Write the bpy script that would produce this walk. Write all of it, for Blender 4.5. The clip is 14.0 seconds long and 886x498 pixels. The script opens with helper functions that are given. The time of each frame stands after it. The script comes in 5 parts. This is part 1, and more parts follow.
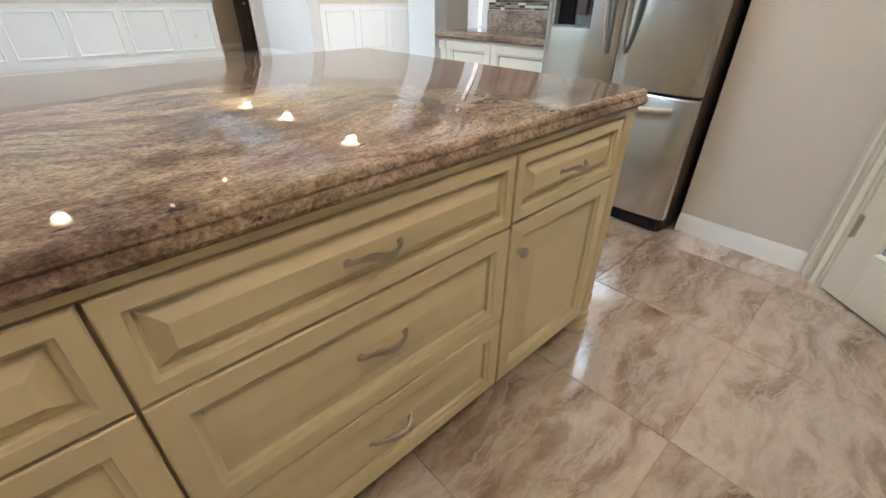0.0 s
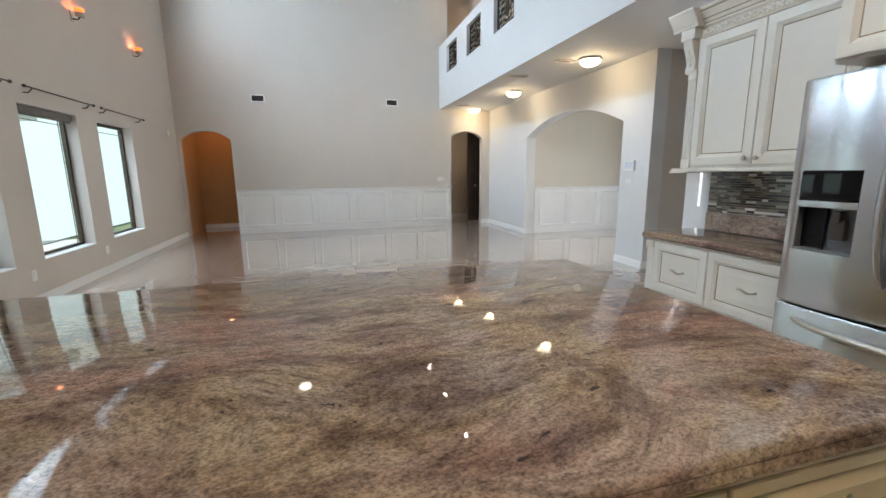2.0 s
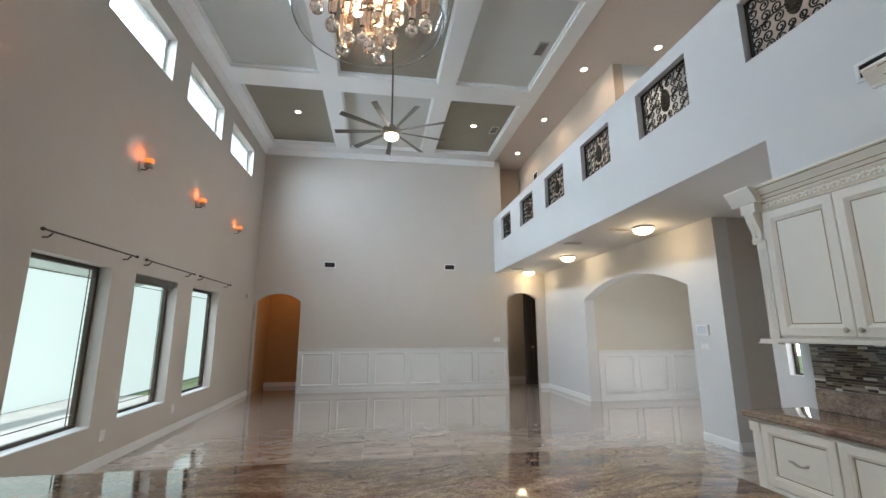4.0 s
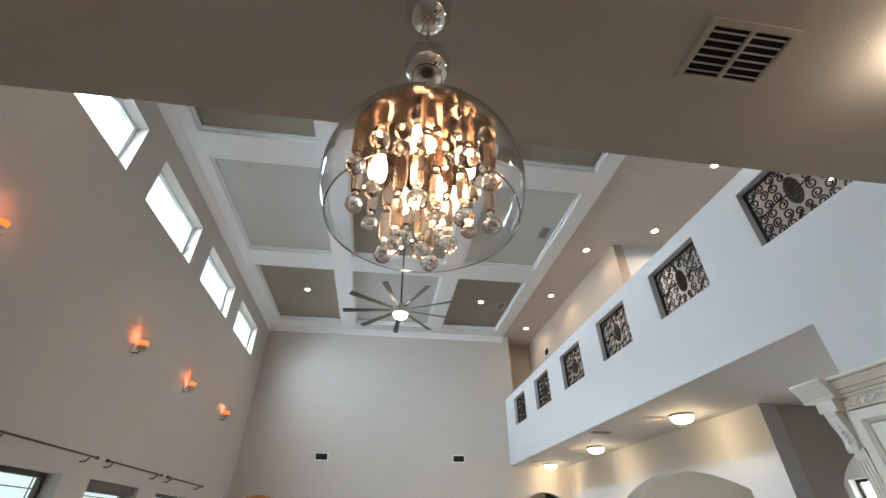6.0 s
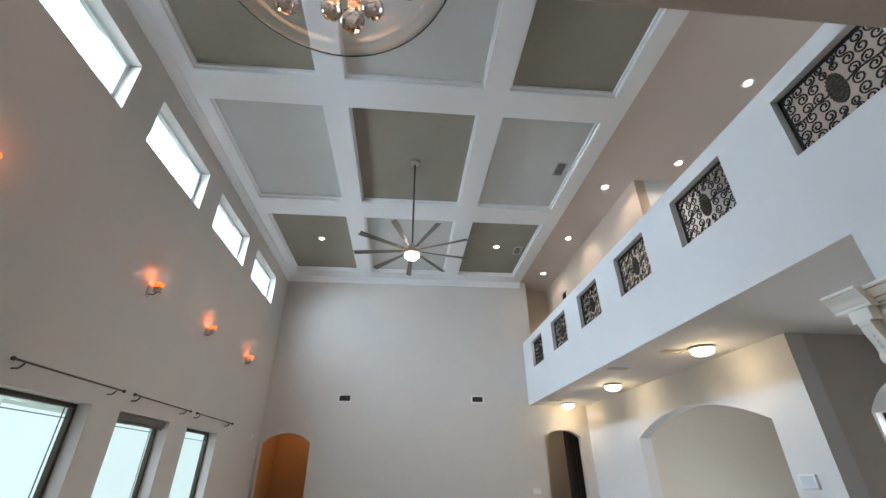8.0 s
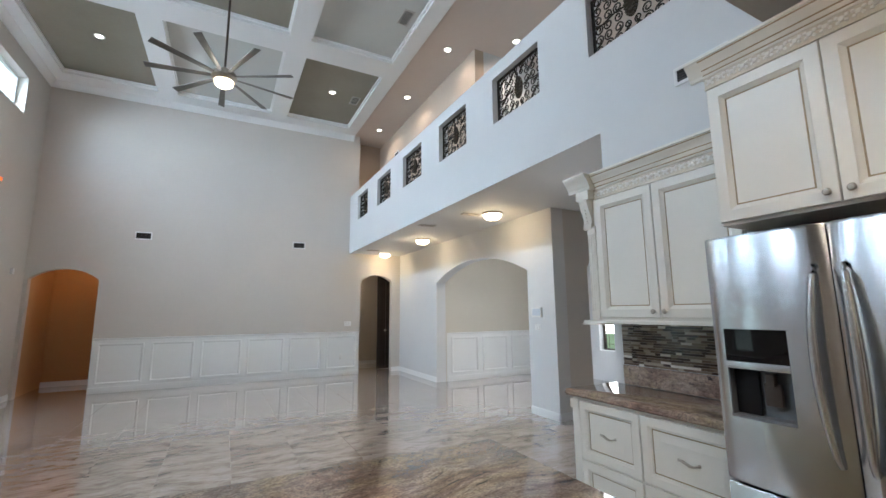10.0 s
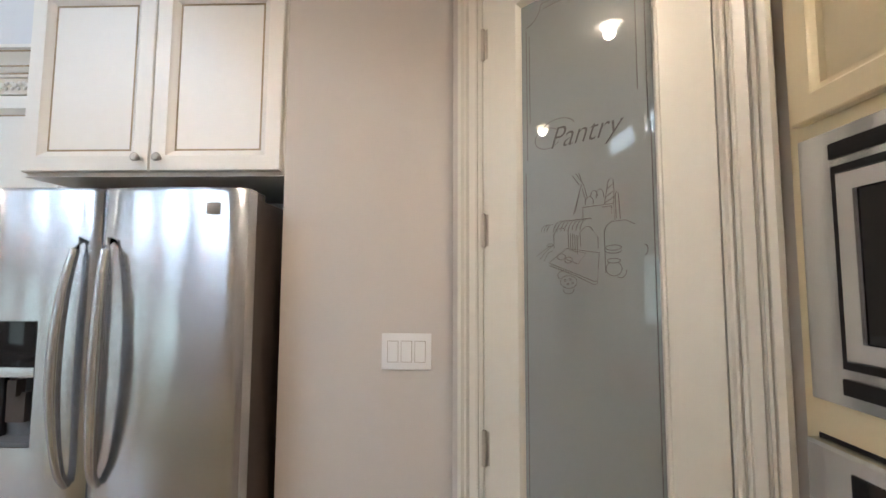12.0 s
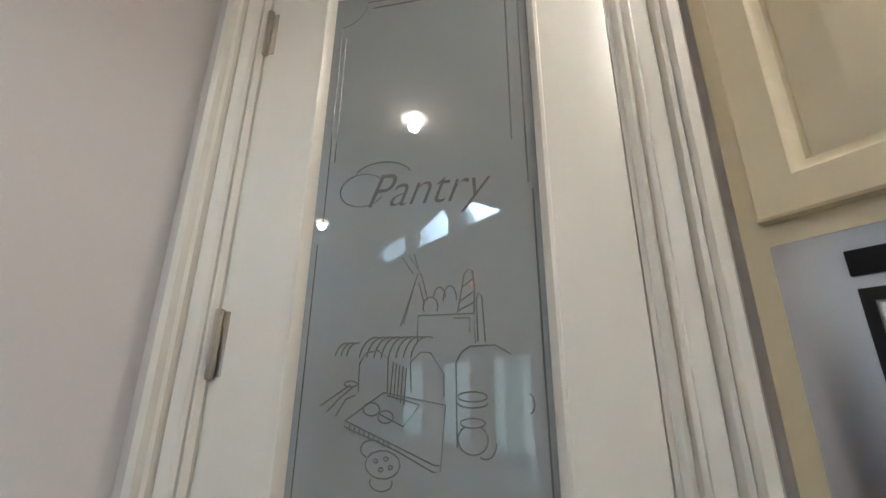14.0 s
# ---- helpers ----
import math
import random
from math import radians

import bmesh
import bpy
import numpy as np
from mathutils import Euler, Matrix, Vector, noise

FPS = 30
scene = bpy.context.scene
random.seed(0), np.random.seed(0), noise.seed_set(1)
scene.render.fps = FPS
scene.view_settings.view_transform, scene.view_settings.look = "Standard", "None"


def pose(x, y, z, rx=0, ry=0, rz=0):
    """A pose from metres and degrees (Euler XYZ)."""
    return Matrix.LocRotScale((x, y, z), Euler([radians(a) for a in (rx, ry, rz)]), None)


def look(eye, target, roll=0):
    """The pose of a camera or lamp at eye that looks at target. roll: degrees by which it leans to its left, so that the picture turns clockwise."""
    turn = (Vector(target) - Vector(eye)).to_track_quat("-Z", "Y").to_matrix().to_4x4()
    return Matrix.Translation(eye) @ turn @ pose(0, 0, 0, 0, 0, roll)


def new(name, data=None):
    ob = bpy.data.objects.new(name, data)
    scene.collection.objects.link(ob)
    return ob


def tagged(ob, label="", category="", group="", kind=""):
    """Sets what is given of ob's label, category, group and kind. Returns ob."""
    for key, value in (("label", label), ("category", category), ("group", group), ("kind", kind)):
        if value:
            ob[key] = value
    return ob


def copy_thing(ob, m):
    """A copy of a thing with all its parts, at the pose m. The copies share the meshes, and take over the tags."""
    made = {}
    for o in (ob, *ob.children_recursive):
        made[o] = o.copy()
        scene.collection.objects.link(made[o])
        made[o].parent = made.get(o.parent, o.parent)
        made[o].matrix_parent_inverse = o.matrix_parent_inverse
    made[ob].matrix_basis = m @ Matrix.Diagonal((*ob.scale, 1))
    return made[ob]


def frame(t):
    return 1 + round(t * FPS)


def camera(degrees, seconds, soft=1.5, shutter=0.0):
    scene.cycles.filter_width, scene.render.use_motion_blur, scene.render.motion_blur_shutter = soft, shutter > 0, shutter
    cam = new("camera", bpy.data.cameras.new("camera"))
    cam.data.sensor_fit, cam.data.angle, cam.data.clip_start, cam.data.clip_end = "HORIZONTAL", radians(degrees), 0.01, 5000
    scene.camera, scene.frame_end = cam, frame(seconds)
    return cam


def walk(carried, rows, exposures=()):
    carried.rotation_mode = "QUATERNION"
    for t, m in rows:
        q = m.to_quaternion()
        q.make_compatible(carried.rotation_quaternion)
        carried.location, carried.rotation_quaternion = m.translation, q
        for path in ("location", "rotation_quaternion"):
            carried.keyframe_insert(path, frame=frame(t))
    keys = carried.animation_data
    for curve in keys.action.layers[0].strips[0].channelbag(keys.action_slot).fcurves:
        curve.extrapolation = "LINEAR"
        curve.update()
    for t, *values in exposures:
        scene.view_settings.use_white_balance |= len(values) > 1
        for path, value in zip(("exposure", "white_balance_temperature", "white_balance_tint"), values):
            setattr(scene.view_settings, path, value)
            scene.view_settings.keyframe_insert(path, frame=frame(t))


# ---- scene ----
cam = camera(93.5, 14.0)
PATH = [
    (0, (0.082, 0.149, 1.15), (1.246, 1.404, 0.114), 0.3),
    (0.5, (0.034, 0.134, 1.164), (0.877, 1.621, 0.126), 0.2),
    (1, (0.138, 0.185, 1.223), (0.825, 1.815, 0.289), 0.2),
    (1.5, (0.223, 0.238, 1.304), (0.834, 2.019, 0.63), -0.1),
    (2, (0.191, 0.231, 1.39), (0.716, 2.126, 1.025), -0.6),
    (2.5, (0.139, 0.226, 1.417), (0.563, 2.177, 1.306), -0.4),
    (4.8, (0.07, 0.293, 1.566), (0.337, 2.151, 2.255), -0.2),
    (5, (0.071, 0.345, 1.605), (0.327, 2.166, 2.391), -0.1),
    (5.5, (0.01, 0.447, 1.668), (0.261, 2.169, 2.653), -0.2),
    (6, (-0.009, 0.505, 1.69), (0.235, 2.142, 2.813), -0.3),
    (6.5, (0.027, 0.543, 1.685), (0.24, 2.152, 2.854), -0.3),
    (7, (0.119, 0.626, 1.622), (0.28, 2.254, 2.773), -0.1),
    (7.2, (0.126, 0.669, 1.59), (0.277, 2.314, 2.719), -0.5),
    (9.3, (0.25, 0.798, 1.485), (0.515, 2.718, 1.977), -0.4),
    (9.5, (0.274, 0.71, 1.462), (0.685, 2.621, 1.885), -0.8),
    (10, (0.365, 0.59, 1.461), (1.282, 2.342, 1.761), -0.5),
    (10.5, (0.567, 0.44, 1.461), (1.961, 1.85, 1.723), -0.3),
    (11, (0.798, 0.29, 1.469), (2.535, 1.249, 1.717), 0.3),
    (11.5, (0.941, 0.211, 1.475), (2.868, 0.692, 1.711), 0.3),
    (12, (1.11, 0.199, 1.505), (3.103, 0.258, 1.654), 0.2),
    (12.5, (1.241, 0.187, 1.483), (3.211, -0.142, 1.594), 0.3),
    (13, (1.388, 0.129, 1.547), (3.298, -0.426, 1.752), 0.5),
    (13.5, (1.485, 0.129, 1.609), (3.297, -0.586, 2.064), 0.6),
    (14, (1.674, 0.131, 1.603), (3.325, -0.812, 2.224), 0.4),
]
EXPOSURES = [
    (0.0, 1.02, 5850, 10), (0.6, 1.12, 5950, 10), (1.2, 0.8, 5950, 10), (2.5, 0.22, 5750, 10), (5.0, 0.05, 5950, 10),
    (6.0, 0.1, 5900, 10), (7.0, 0.12, 5800, 10), (9.5, 0.08, 5550, 10), (10.0, 0.18, 5600, 10), (10.5, 0.38, 5800, 12),
    (11.0, 0.4, 5900, 14), (12.0, 0.74, 5750, 14), (12.5, 0.92, 5550, 12), (13.0, 0.8, 5500, 10), (13.5, 0.6, 5400, 10),
    (14.0, 0.52, 5120, 10),
]
walk(cam, [(t, look(eye, target, roll)) for t, eye, target, roll in PATH], EXPOSURES)

# ---- world, sun, exposure ----
world = bpy.data.worlds.new("sky")
scene.world = world
world.use_nodes = True
wn = world.node_tree.nodes
sky = wn.new("ShaderNodeTexSky")
sky.sky_type = "NISHITA"
sky.sun_disc = False
sky.sun_elevation = radians(58)
sky.sun_rotation = radians(180)
world.node_tree.links.new(sky.outputs[0], wn["Background"].inputs[0])
wn["Background"].inputs[1].default_value = 0.12
scene.view_settings.exposure = 0.0


def lamp(kind, name, m, energy, color=(1, 1, 1), size=0.1, size_y=None, spot=None):
    data = bpy.data.lights.new(name, kind)
    data.energy, data.color = energy, color
    if kind == "AREA":
        data.shape, data.size = "RECTANGLE", size
        data.size_y = size_y or size
    elif kind == "SUN":
        data.angle = size
    else:
        data.shadow_soft_size = size
    if spot:
        data.spot_size, data.spot_blend = radians(spot), 0.6
    ob = new(name, data)
    ob.matrix_world = m
    return ob


lamp("SUN", "sun", look((0, 0, 20), (0.5, 8, 8)), 4.0, (1, 0.95, 0.88), radians(0.6))
DAY = (0.80, 0.92, 1.0)
WARM = (1.0, 0.72, 0.42)

# ---- main dimensions ----
XL, YF = -2.90, 10.86          # left wall, far wall
XH, XR = 3.08, 4.45            # half wall of the loft, wall with the big arch
ZK, ZC = 2.94, 6.02            # kitchen ceiling and loft soffit, beams of the high ceiling
ZP = 6.11                      # coffer panels
YK = 1.56                      # where the kitchen ceiling ends
LOW = [(4.27, 5.40), (5.87, 6.98), (7.50, 8.62)]
HIGH = [(2.77, 4.19), (4.68, 6.10), (6.58, 8.00), (8.50, 9.93)]
LZ, HZ = (0.46, 2.16), (4.91, 5.57)
GRILLES = [(2.17, 2.98), (3.63, 4.46), (5.08, 5.88), (6.51, 7.31), (7.94, 8.73), (9.39, 10.17)]

for a, b in HIGH:
    o = lamp("AREA", "daylight", look((XL - 0.26, (a + b) / 2, 5.24), (XL + 3, (a + b) / 2 + 0.8, 3.0)), 52, DAY, b - a, 0.72)
    o.data.spread = radians(128)
for a, b in LOW:
    lamp("AREA", "daylight", look((XL - 1.25, (a + b) / 2, 3.85), (XL + 0.9, (a + b) / 2, 0.9)), 46, DAY, b - a + 0.3, 1.0)
lamp("AREA", "daylight", look((7.95, 6.9, 1.9), (4, 6.4, 1.2)), 75, (1.0, 0.97, 0.91), 1.4, 1.9)
lamp("AREA", "daylight", look((7.70, 6.06, 1.25), (4.6, 4.0, 1.2)), 50, (1.0, 0.97, 0.91), 0.6, 1.1)


# ---- materials ----
def mat(name, color, rough=0.5, metal=0.0, noise_scale=0.0, vary=0.0, bump=0.0, bump_scale=60.0, coat=0.0, emit=0.0, emit_color=None, spec=0.5):
    """A surface with two scales of colour variation and fine relief."""
    m = bpy.data.materials.new(name)
    m.use_nodes = True
    n, l = m.node_tree.nodes, m.node_tree.links
    b = n["Principled BSDF"]
    b.inputs["Base Color"].default_value = (*color, 1)
    b.inputs["Roughness"].default_value, b.inputs["Metallic"].default_value = rough, metal
    b.inputs["Coat Weight"].default_value = coat
    b.inputs["Specular IOR Level"].default_value = spec
    if emit:
        b.inputs["Emission Color"].default_value = (*(emit_color or color), 1)
        b.inputs["Emission Strength"].default_value = emit
    co = n.new("ShaderNodeTexCoord")
    if vary:
        t1, t2 = n.new("ShaderNodeTexNoise"), n.new("ShaderNodeTexNoise")
        t1.inputs["Scale"].default_value, t2.inputs["Scale"].default_value = noise_scale, noise_scale * 14
        t1.inputs["Detail"].default_value = 5
        mix = n.new("ShaderNodeMath")
        mix.operation = "MULTIPLY_ADD"
        l.new(co.outputs["Object"], t1.inputs["Vector"]), l.new(co.outputs["Object"], t2.inputs["Vector"])
        l.new(t2.outputs["Fac"], mix.inputs[0])
        mix.inputs[1].default_value = 0.35
        l.new(t1.outputs["Fac"], mix.inputs[2])
        ramp = n.new("ShaderNodeMapRange")
        ramp.inputs["From Min"].default_value, ramp.inputs["From Max"].default_value = 0.35, 1.0
        ramp.inputs["To Min"].default_value, ramp.inputs["To Max"].default_value = 1 - vary, 1 + vary
        l.new(mix.outputs[0], ramp.inputs["Value"])
        mul = n.new("ShaderNodeVectorMath")
        mul.operation = "SCALE"
        mul.inputs[0].default_value = color
        l.new(ramp.outputs[0], mul.inputs["Scale"])
        l.new(mul.outputs[0], b.inputs["Base Color"])
    if bump:
        t3, bp = n.new("ShaderNodeTexNoise"), n.new("ShaderNodeBump")
        t3.inputs["Scale"].default_value, t3.inputs["Detail"].default_value = bump_scale, 4
        bp.inputs["Strength"].default_value, bp.inputs["Distance"].default_value = bump, 0.004
        l.new(co.outputs["Object"], t3.inputs["Vector"])
        l.new(t3.outputs["Fac"], bp.inputs["Height"]), l.new(bp.outputs[0], b.inputs["Normal"])
    return m


def ramp_node(n, stops):
    r = n.new("ShaderNodeValToRGB")
    e = r.color_ramp.elements
    while len(e) < len(stops):
        e.new(0.5)
    for k, (p, c) in enumerate(stops):
        e[k].position, e[k].color = p, (*c, 1)
    return r


PAINT = mat("greige_wall_paint", (0.58, 0.535, 0.485), 0.75, 0, 1.1, 0.03, 0.10, 140, spec=0.3)
PALE = mat("pale_wall_paint", (0.66, 0.655, 0.65), 0.75, 0, 1.1, 0.03, 0.09, 140, spec=0.3)
CEIL = mat("ceiling_paint", (0.50, 0.465, 0.42), 0.85, 0, 1.0, 0.03, 0.25, 110, spec=0.2)
# Tan also carries the shade of the loft's unlit end wall.
TAN = mat("tan_loft_paint_with_shade", (0.50, 0.40, 0.31), 0.75, 0, 1.1, 0.03, 0.1, 140, spec=0.3)
ROSE = mat("rosy_beige_ceiling_paint", (0.62, 0.545, 0.495), 0.85, 0, 1.0, 0.03, 0.1, 110, spec=0.2)
CREAMW = mat("cream_wall_paint", (0.62, 0.575, 0.49), 0.75, 0, 1.1, 0.03, 0.1, 140, spec=0.3)
PANEL = mat("pale_panel_paint", (0.56, 0.565, 0.535), 0.7, 0, 1.3, 0.04, 0.1, 80, spec=0.2)
TAUPE = mat("taupe_panel_paint", (0.30, 0.275, 0.22), 0.8, 0, 1.3, 0.08, 0.15, 80, spec=0.2)
WHITE = mat("white_trim_paint", (0.80, 0.80, 0.79), 0.35, 0, 2.0, 0.02, 0.05, 60)
CREAM = mat("cream_cabinet_paint", (0.66, 0.57, 0.365), 0.33, 0, 2.5, 0.03, 0.06, 45)
IVORY = mat("ivory_cabinet_paint", (0.78, 0.745, 0.67), 0.36, 0, 2.5, 0.03, 0.06, 45)
ANTIQUE = mat("antiqued_ivory_paint", (0.60, 0.53, 0.42), 0.45, 0, 20, 0.12, 0.1, 60)
GLAZE = mat("brown_glaze_in_grooves", (0.34, 0.26, 0.15), 0.6, 0, 30, 0.2)
NICKEL = mat("brushed_nickel", (0.52, 0.47, 0.40), 0.28, 1.0, 60, 0.05)
CHROME = mat("chrome", (0.80, 0.80, 0.80), 0.07, 1.0)
BRONZE = mat("dark_bronze", (0.075, 0.060, 0.045), 0.4, 0.6, 30, 0.15)
IRON = mat("black_wrought_iron", (0.030, 0.026, 0.022), 0.5, 0.7, 40, 0.3, 0.2, 90)
MEDAL = mat("antique_bronze_relief", (0.040, 0.032, 0.022), 0.7, 0.0, 40, 0.3, 0.8, 120, spec=0.15)
BLACK = mat("black_plastic", (0.008, 0.008, 0.009), 0.55, 0, 40, 0.1, spec=0.2)
BGLASS = mat("black_glass", (0.005, 0.005, 0.006), 0.06, 0, 0, 0, spec=0.35)
GREYP = mat("grey_plastic", (0.16, 0.17, 0.18), 0.25, 0, 40, 0.1)
DARK = mat("dark_grey_enamel", (0.055, 0.040, 0.032), 0.45, 0, 30, 0.1, 0.1, 200)
PLASTIC = mat("white_plastic", (0.78, 0.77, 0.75), 0.3, 0, 10, 0.02)
DOORP = mat("ivory_door_paint", (0.72, 0.69, 0.60), 0.3, 0, 2.0, 0.03, 0.05, 40)
FROST = mat("frosted_mirror_glass", (0.255, 0.275, 0.27), 0.004, 0.0, 1.5, 0.03, coat=0.7, spec=0.8)
FROST.node_tree.nodes["Principled BSDF"].inputs["Coat Roughness"].default_value = 0.0
ETCH = mat("etched_dark_line", (0.11, 0.105, 0.095), 0.4, 0, 30, 0.2)
ETCHW = mat("etched_dark_letters", (0.07, 0.066, 0.062), 0.4, 0, 30, 0.2)
BROWN = mat("dark_stained_door_wood", (0.028, 0.018, 0.013), 0.3, 0, 6, 0.3, 0.2, 50)
HALLP = mat("ochre_hall_paint", (0.52, 0.30, 0.13), 0.7, 0, 1.2, 0.05, 0.2, 120)
FANW = mat("grey_weathered_wood", (0.14, 0.13, 0.115), 0.55, 0, 14, 0.25, 0.2, 60)
STUCCO = mat("white_stucco", (0.56, 0.60, 0.54), 0.9, 0, 2, 0.05, 0.6, 80)
GRASS = mat("grass", (0.15, 0.19, 0.085), 0.9, 0, 3, 0.4, 0.8, 40)
SLAB = mat("concrete_slab", (0.45, 0.44, 0.41), 0.85, 0, 2, 0.12, 0.3, 60)
ROOFM = mat("grey_roof_shingle", (0.16, 0.16, 0.17), 0.9, 0, 5, 0.2, 0.5, 40)
GROUT = mat("grout", (0.34, 0.275, 0.225), 0.9, 0, 20, 0.15, 0.3, 200)
GLOW = mat("lit_frosted_glass", (1.0, 0.86, 0.62), 0.4, 0, 0, 0, emit=7, emit_color=(1.0, 0.80, 0.50))
CAN = mat("lit_recessed_lamp", (1.0, 0.92, 0.78), 0.4, 0, 0, 0, emit=14, emit_color=(1.0, 0.88, 0.68))
FLAME = mat("lit_amber_glass", (0.45, 0.08, 0.015), 0.3, 0, 0, 0, emit=2.0, emit_color=(1.0, 0.15, 0.02))
BULB = mat("lit_bulb", (1.0, 0.85, 0.6), 0.3, 0, 0, 0, emit=9, emit_color=(1.0, 0.74, 0.44))


def glass(name, color=(1, 1, 1), rough=0.0, ior=1.45):
    m = bpy.data.materials.new(name)
    m.use_nodes = True
    b = m.node_tree.nodes["Principled BSDF"]
    b.inputs["Base Color"].default_value = (*color, 1)
    b.inputs["Transmission Weight"].default_value = 1.0
    b.inputs["Roughness"].default_value, b.inputs["IOR"].default_value = rough, ior
    return m


PANE = glass("window_glass", (0.96, 1.0, 0.97), 0.0, 1.05)
GLOBE = glass("clear_globe_glass", (0.98, 0.99, 1.0), 0.0, 1.3)
CRYSTAL = glass("clear_crystal", (1.0, 0.94, 0.88), 0.01, 1.45)
FROSTED = glass("frosted_peach_glass", (0.98, 0.76, 0.60), 0.22, 1.3)


def steel():
    m = mat("brushed_stainless_steel", (0.58, 0.60, 0.625), 0.2, 1.0)
    n, l = m.node_tree.nodes, m.node_tree.links
    b = n["Principled BSDF"]
    co, mp, tx = n.new("ShaderNodeTexCoord"), n.new("ShaderNodeMapping"), n.new("ShaderNodeTexNoise")
    mp.inputs["Scale"].default_value = (900, 900, 3)
    tx.inputs["Scale"].default_value, tx.inputs["Detail"].default_value = 1.0, 3
    rr = n.new("ShaderNodeMapRange")
    rr.inputs["To Min"].default_value, rr.inputs["To Max"].default_value = 0.20, 0.27
    l.new(co.outputs["Object"], mp.inputs["Vector"]), l.new(mp.outputs[0], tx.inputs["Vector"])
    l.new(tx.outputs["Fac"], rr.inputs["Value"]), l.new(rr.outputs[0], b.inputs["Roughness"])
    wv, bp = n.new("ShaderNodeTexNoise"), n.new("ShaderNodeBump")
    wv.inputs["Scale"].default_value = 5.0
    bp.inputs["Strength"].default_value, bp.inputs["Distance"].default_value = 0.10, 0.03
    wide, tg = n.new("ShaderNodeMapping"), n.new("ShaderNodeTangent")
    wide.inputs["Scale"].default_value = (1.6, 1.6, 0.5)
    tg.direction_type, tg.axis = "RADIAL", "Z"
    b.inputs["Anisotropic"].default_value, b.inputs["Anisotropic Rotation"].default_value = 0.9, 0.25
    l.new(tg.outputs[0], b.inputs["Tangent"])
    l.new(co.outputs["Object"], wide.inputs["Vector"]), l.new(wide.outputs[0], wv.inputs["Vector"]), l.new(wv.outputs["Fac"], bp.inputs["Height"])
    l.new(bp.outputs[0], b.inputs["Normal"])
    return m


STEEL = steel()


def granite():
    m = mat("polished_brown_granite", (0.4, 0.3, 0.25), 0.04, spec=0.15)
    n, l = m.node_tree.nodes, m.node_tree.links
    b = n["Principled BSDF"]
    co = n.new("ShaderNodeTexCoord")
    warp = n.new("ShaderNodeTexNoise")
    warp.inputs["Scale"].default_value, warp.inputs["Detail"].default_value = 0.9, 2
    l.new(co.outputs["Object"], warp.inputs["Vector"])
    add = n.new("ShaderNodeVectorMath")
    add.operation = "MULTIPLY_ADD"
    add.inputs[1].default_value = (0.75, 0.75, 0.75)
    l.new(warp.outputs["Color"], add.inputs[0]), l.new(co.outputs["Object"], add.inputs[2])

    def layer(scale, detail, stretch, rough=0.6, warped=True):
        mp, tx = n.new("ShaderNodeMapping"), n.new("ShaderNodeTexNoise")
        mp.inputs["Rotation"].default_value = (0, 0, radians(-22))
        mp.inputs["Scale"].default_value = (1.0, stretch, stretch)
        tx.inputs["Scale"].default_value, tx.inputs["Detail"].default_value, tx.inputs["Roughness"].default_value = scale, detail, rough
        l.new((add if warped else co).outputs["Vector" if warped else "Object"], mp.inputs["Vector"])
        l.new(mp.outputs[0], tx.inputs["Vector"])
        return tx.outputs["Fac"]

    def ramp(fac, stops):
        q = ramp_node(n, stops)
        l.new(fac, q.inputs[0])
        return q.outputs[0]

    def times(a, c, f):
        q = n.new("ShaderNodeMix")
        q.data_type, q.blend_type = "RGBA", "MULTIPLY"
        q.inputs["Factor"].default_value = f
        l.new(a, q.inputs["A"]), l.new(c, q.inputs["B"])
        return q.outputs["Result"]

    flow = ramp(layer(3.0, 12, 3.0, 0.72), [(0.33, (0.105, 0.076, 0.063)), (0.43, (0.205, 0.150, 0.123)), (0.50, (0.285, 0.220, 0.178)), (0.57, (0.375, 0.305, 0.252)), (0.66, (0.255, 0.204, 0.170))])
    grain = ramp(layer(34, 6, 1.9, 0.78), [(0.34, (0.34, 0.29, 0.27)), (0.47, (0.94, 0.92, 0.90)), (0.62, (1.36, 1.33, 1.28))])
    speck = ramp(layer(120, 2, 1.3, 0.6, False), [(0.38, (0.45, 0.42, 0.41)), (0.5, (1, 1, 1)), (0.64, (1.35, 1.3, 1.25))])
    hue = ramp(layer(1.5, 5, 2.0, 0.6), [(0.34, (1.18, 0.90, 0.86)), (0.45, (1.0, 0.97, 0.97)), (0.53, (1.0, 1.0, 0.74)), (0.64, (0.88, 0.95, 1.03))])
    col = times(times(times(flow, grain, 0.8), speck, 0.55), hue, 0.6)
    fleck = ramp(layer(11, 4, 2.6, 0.60), [(0.30, (0, 0, 0)), (0.35, (1, 1, 1))])
    dark = n.new("ShaderNodeMix")
    dark.data_type = "RGBA"
    dark.inputs["A"].default_value = (0.055, 0.042, 0.042, 1)
    l.new(fleck, dark.inputs["Factor"]), l.new(col, dark.inputs["B"])
    l.new(dark.outputs["Result"], b.inputs["Base Color"])
    return m


GRANITE = granite()


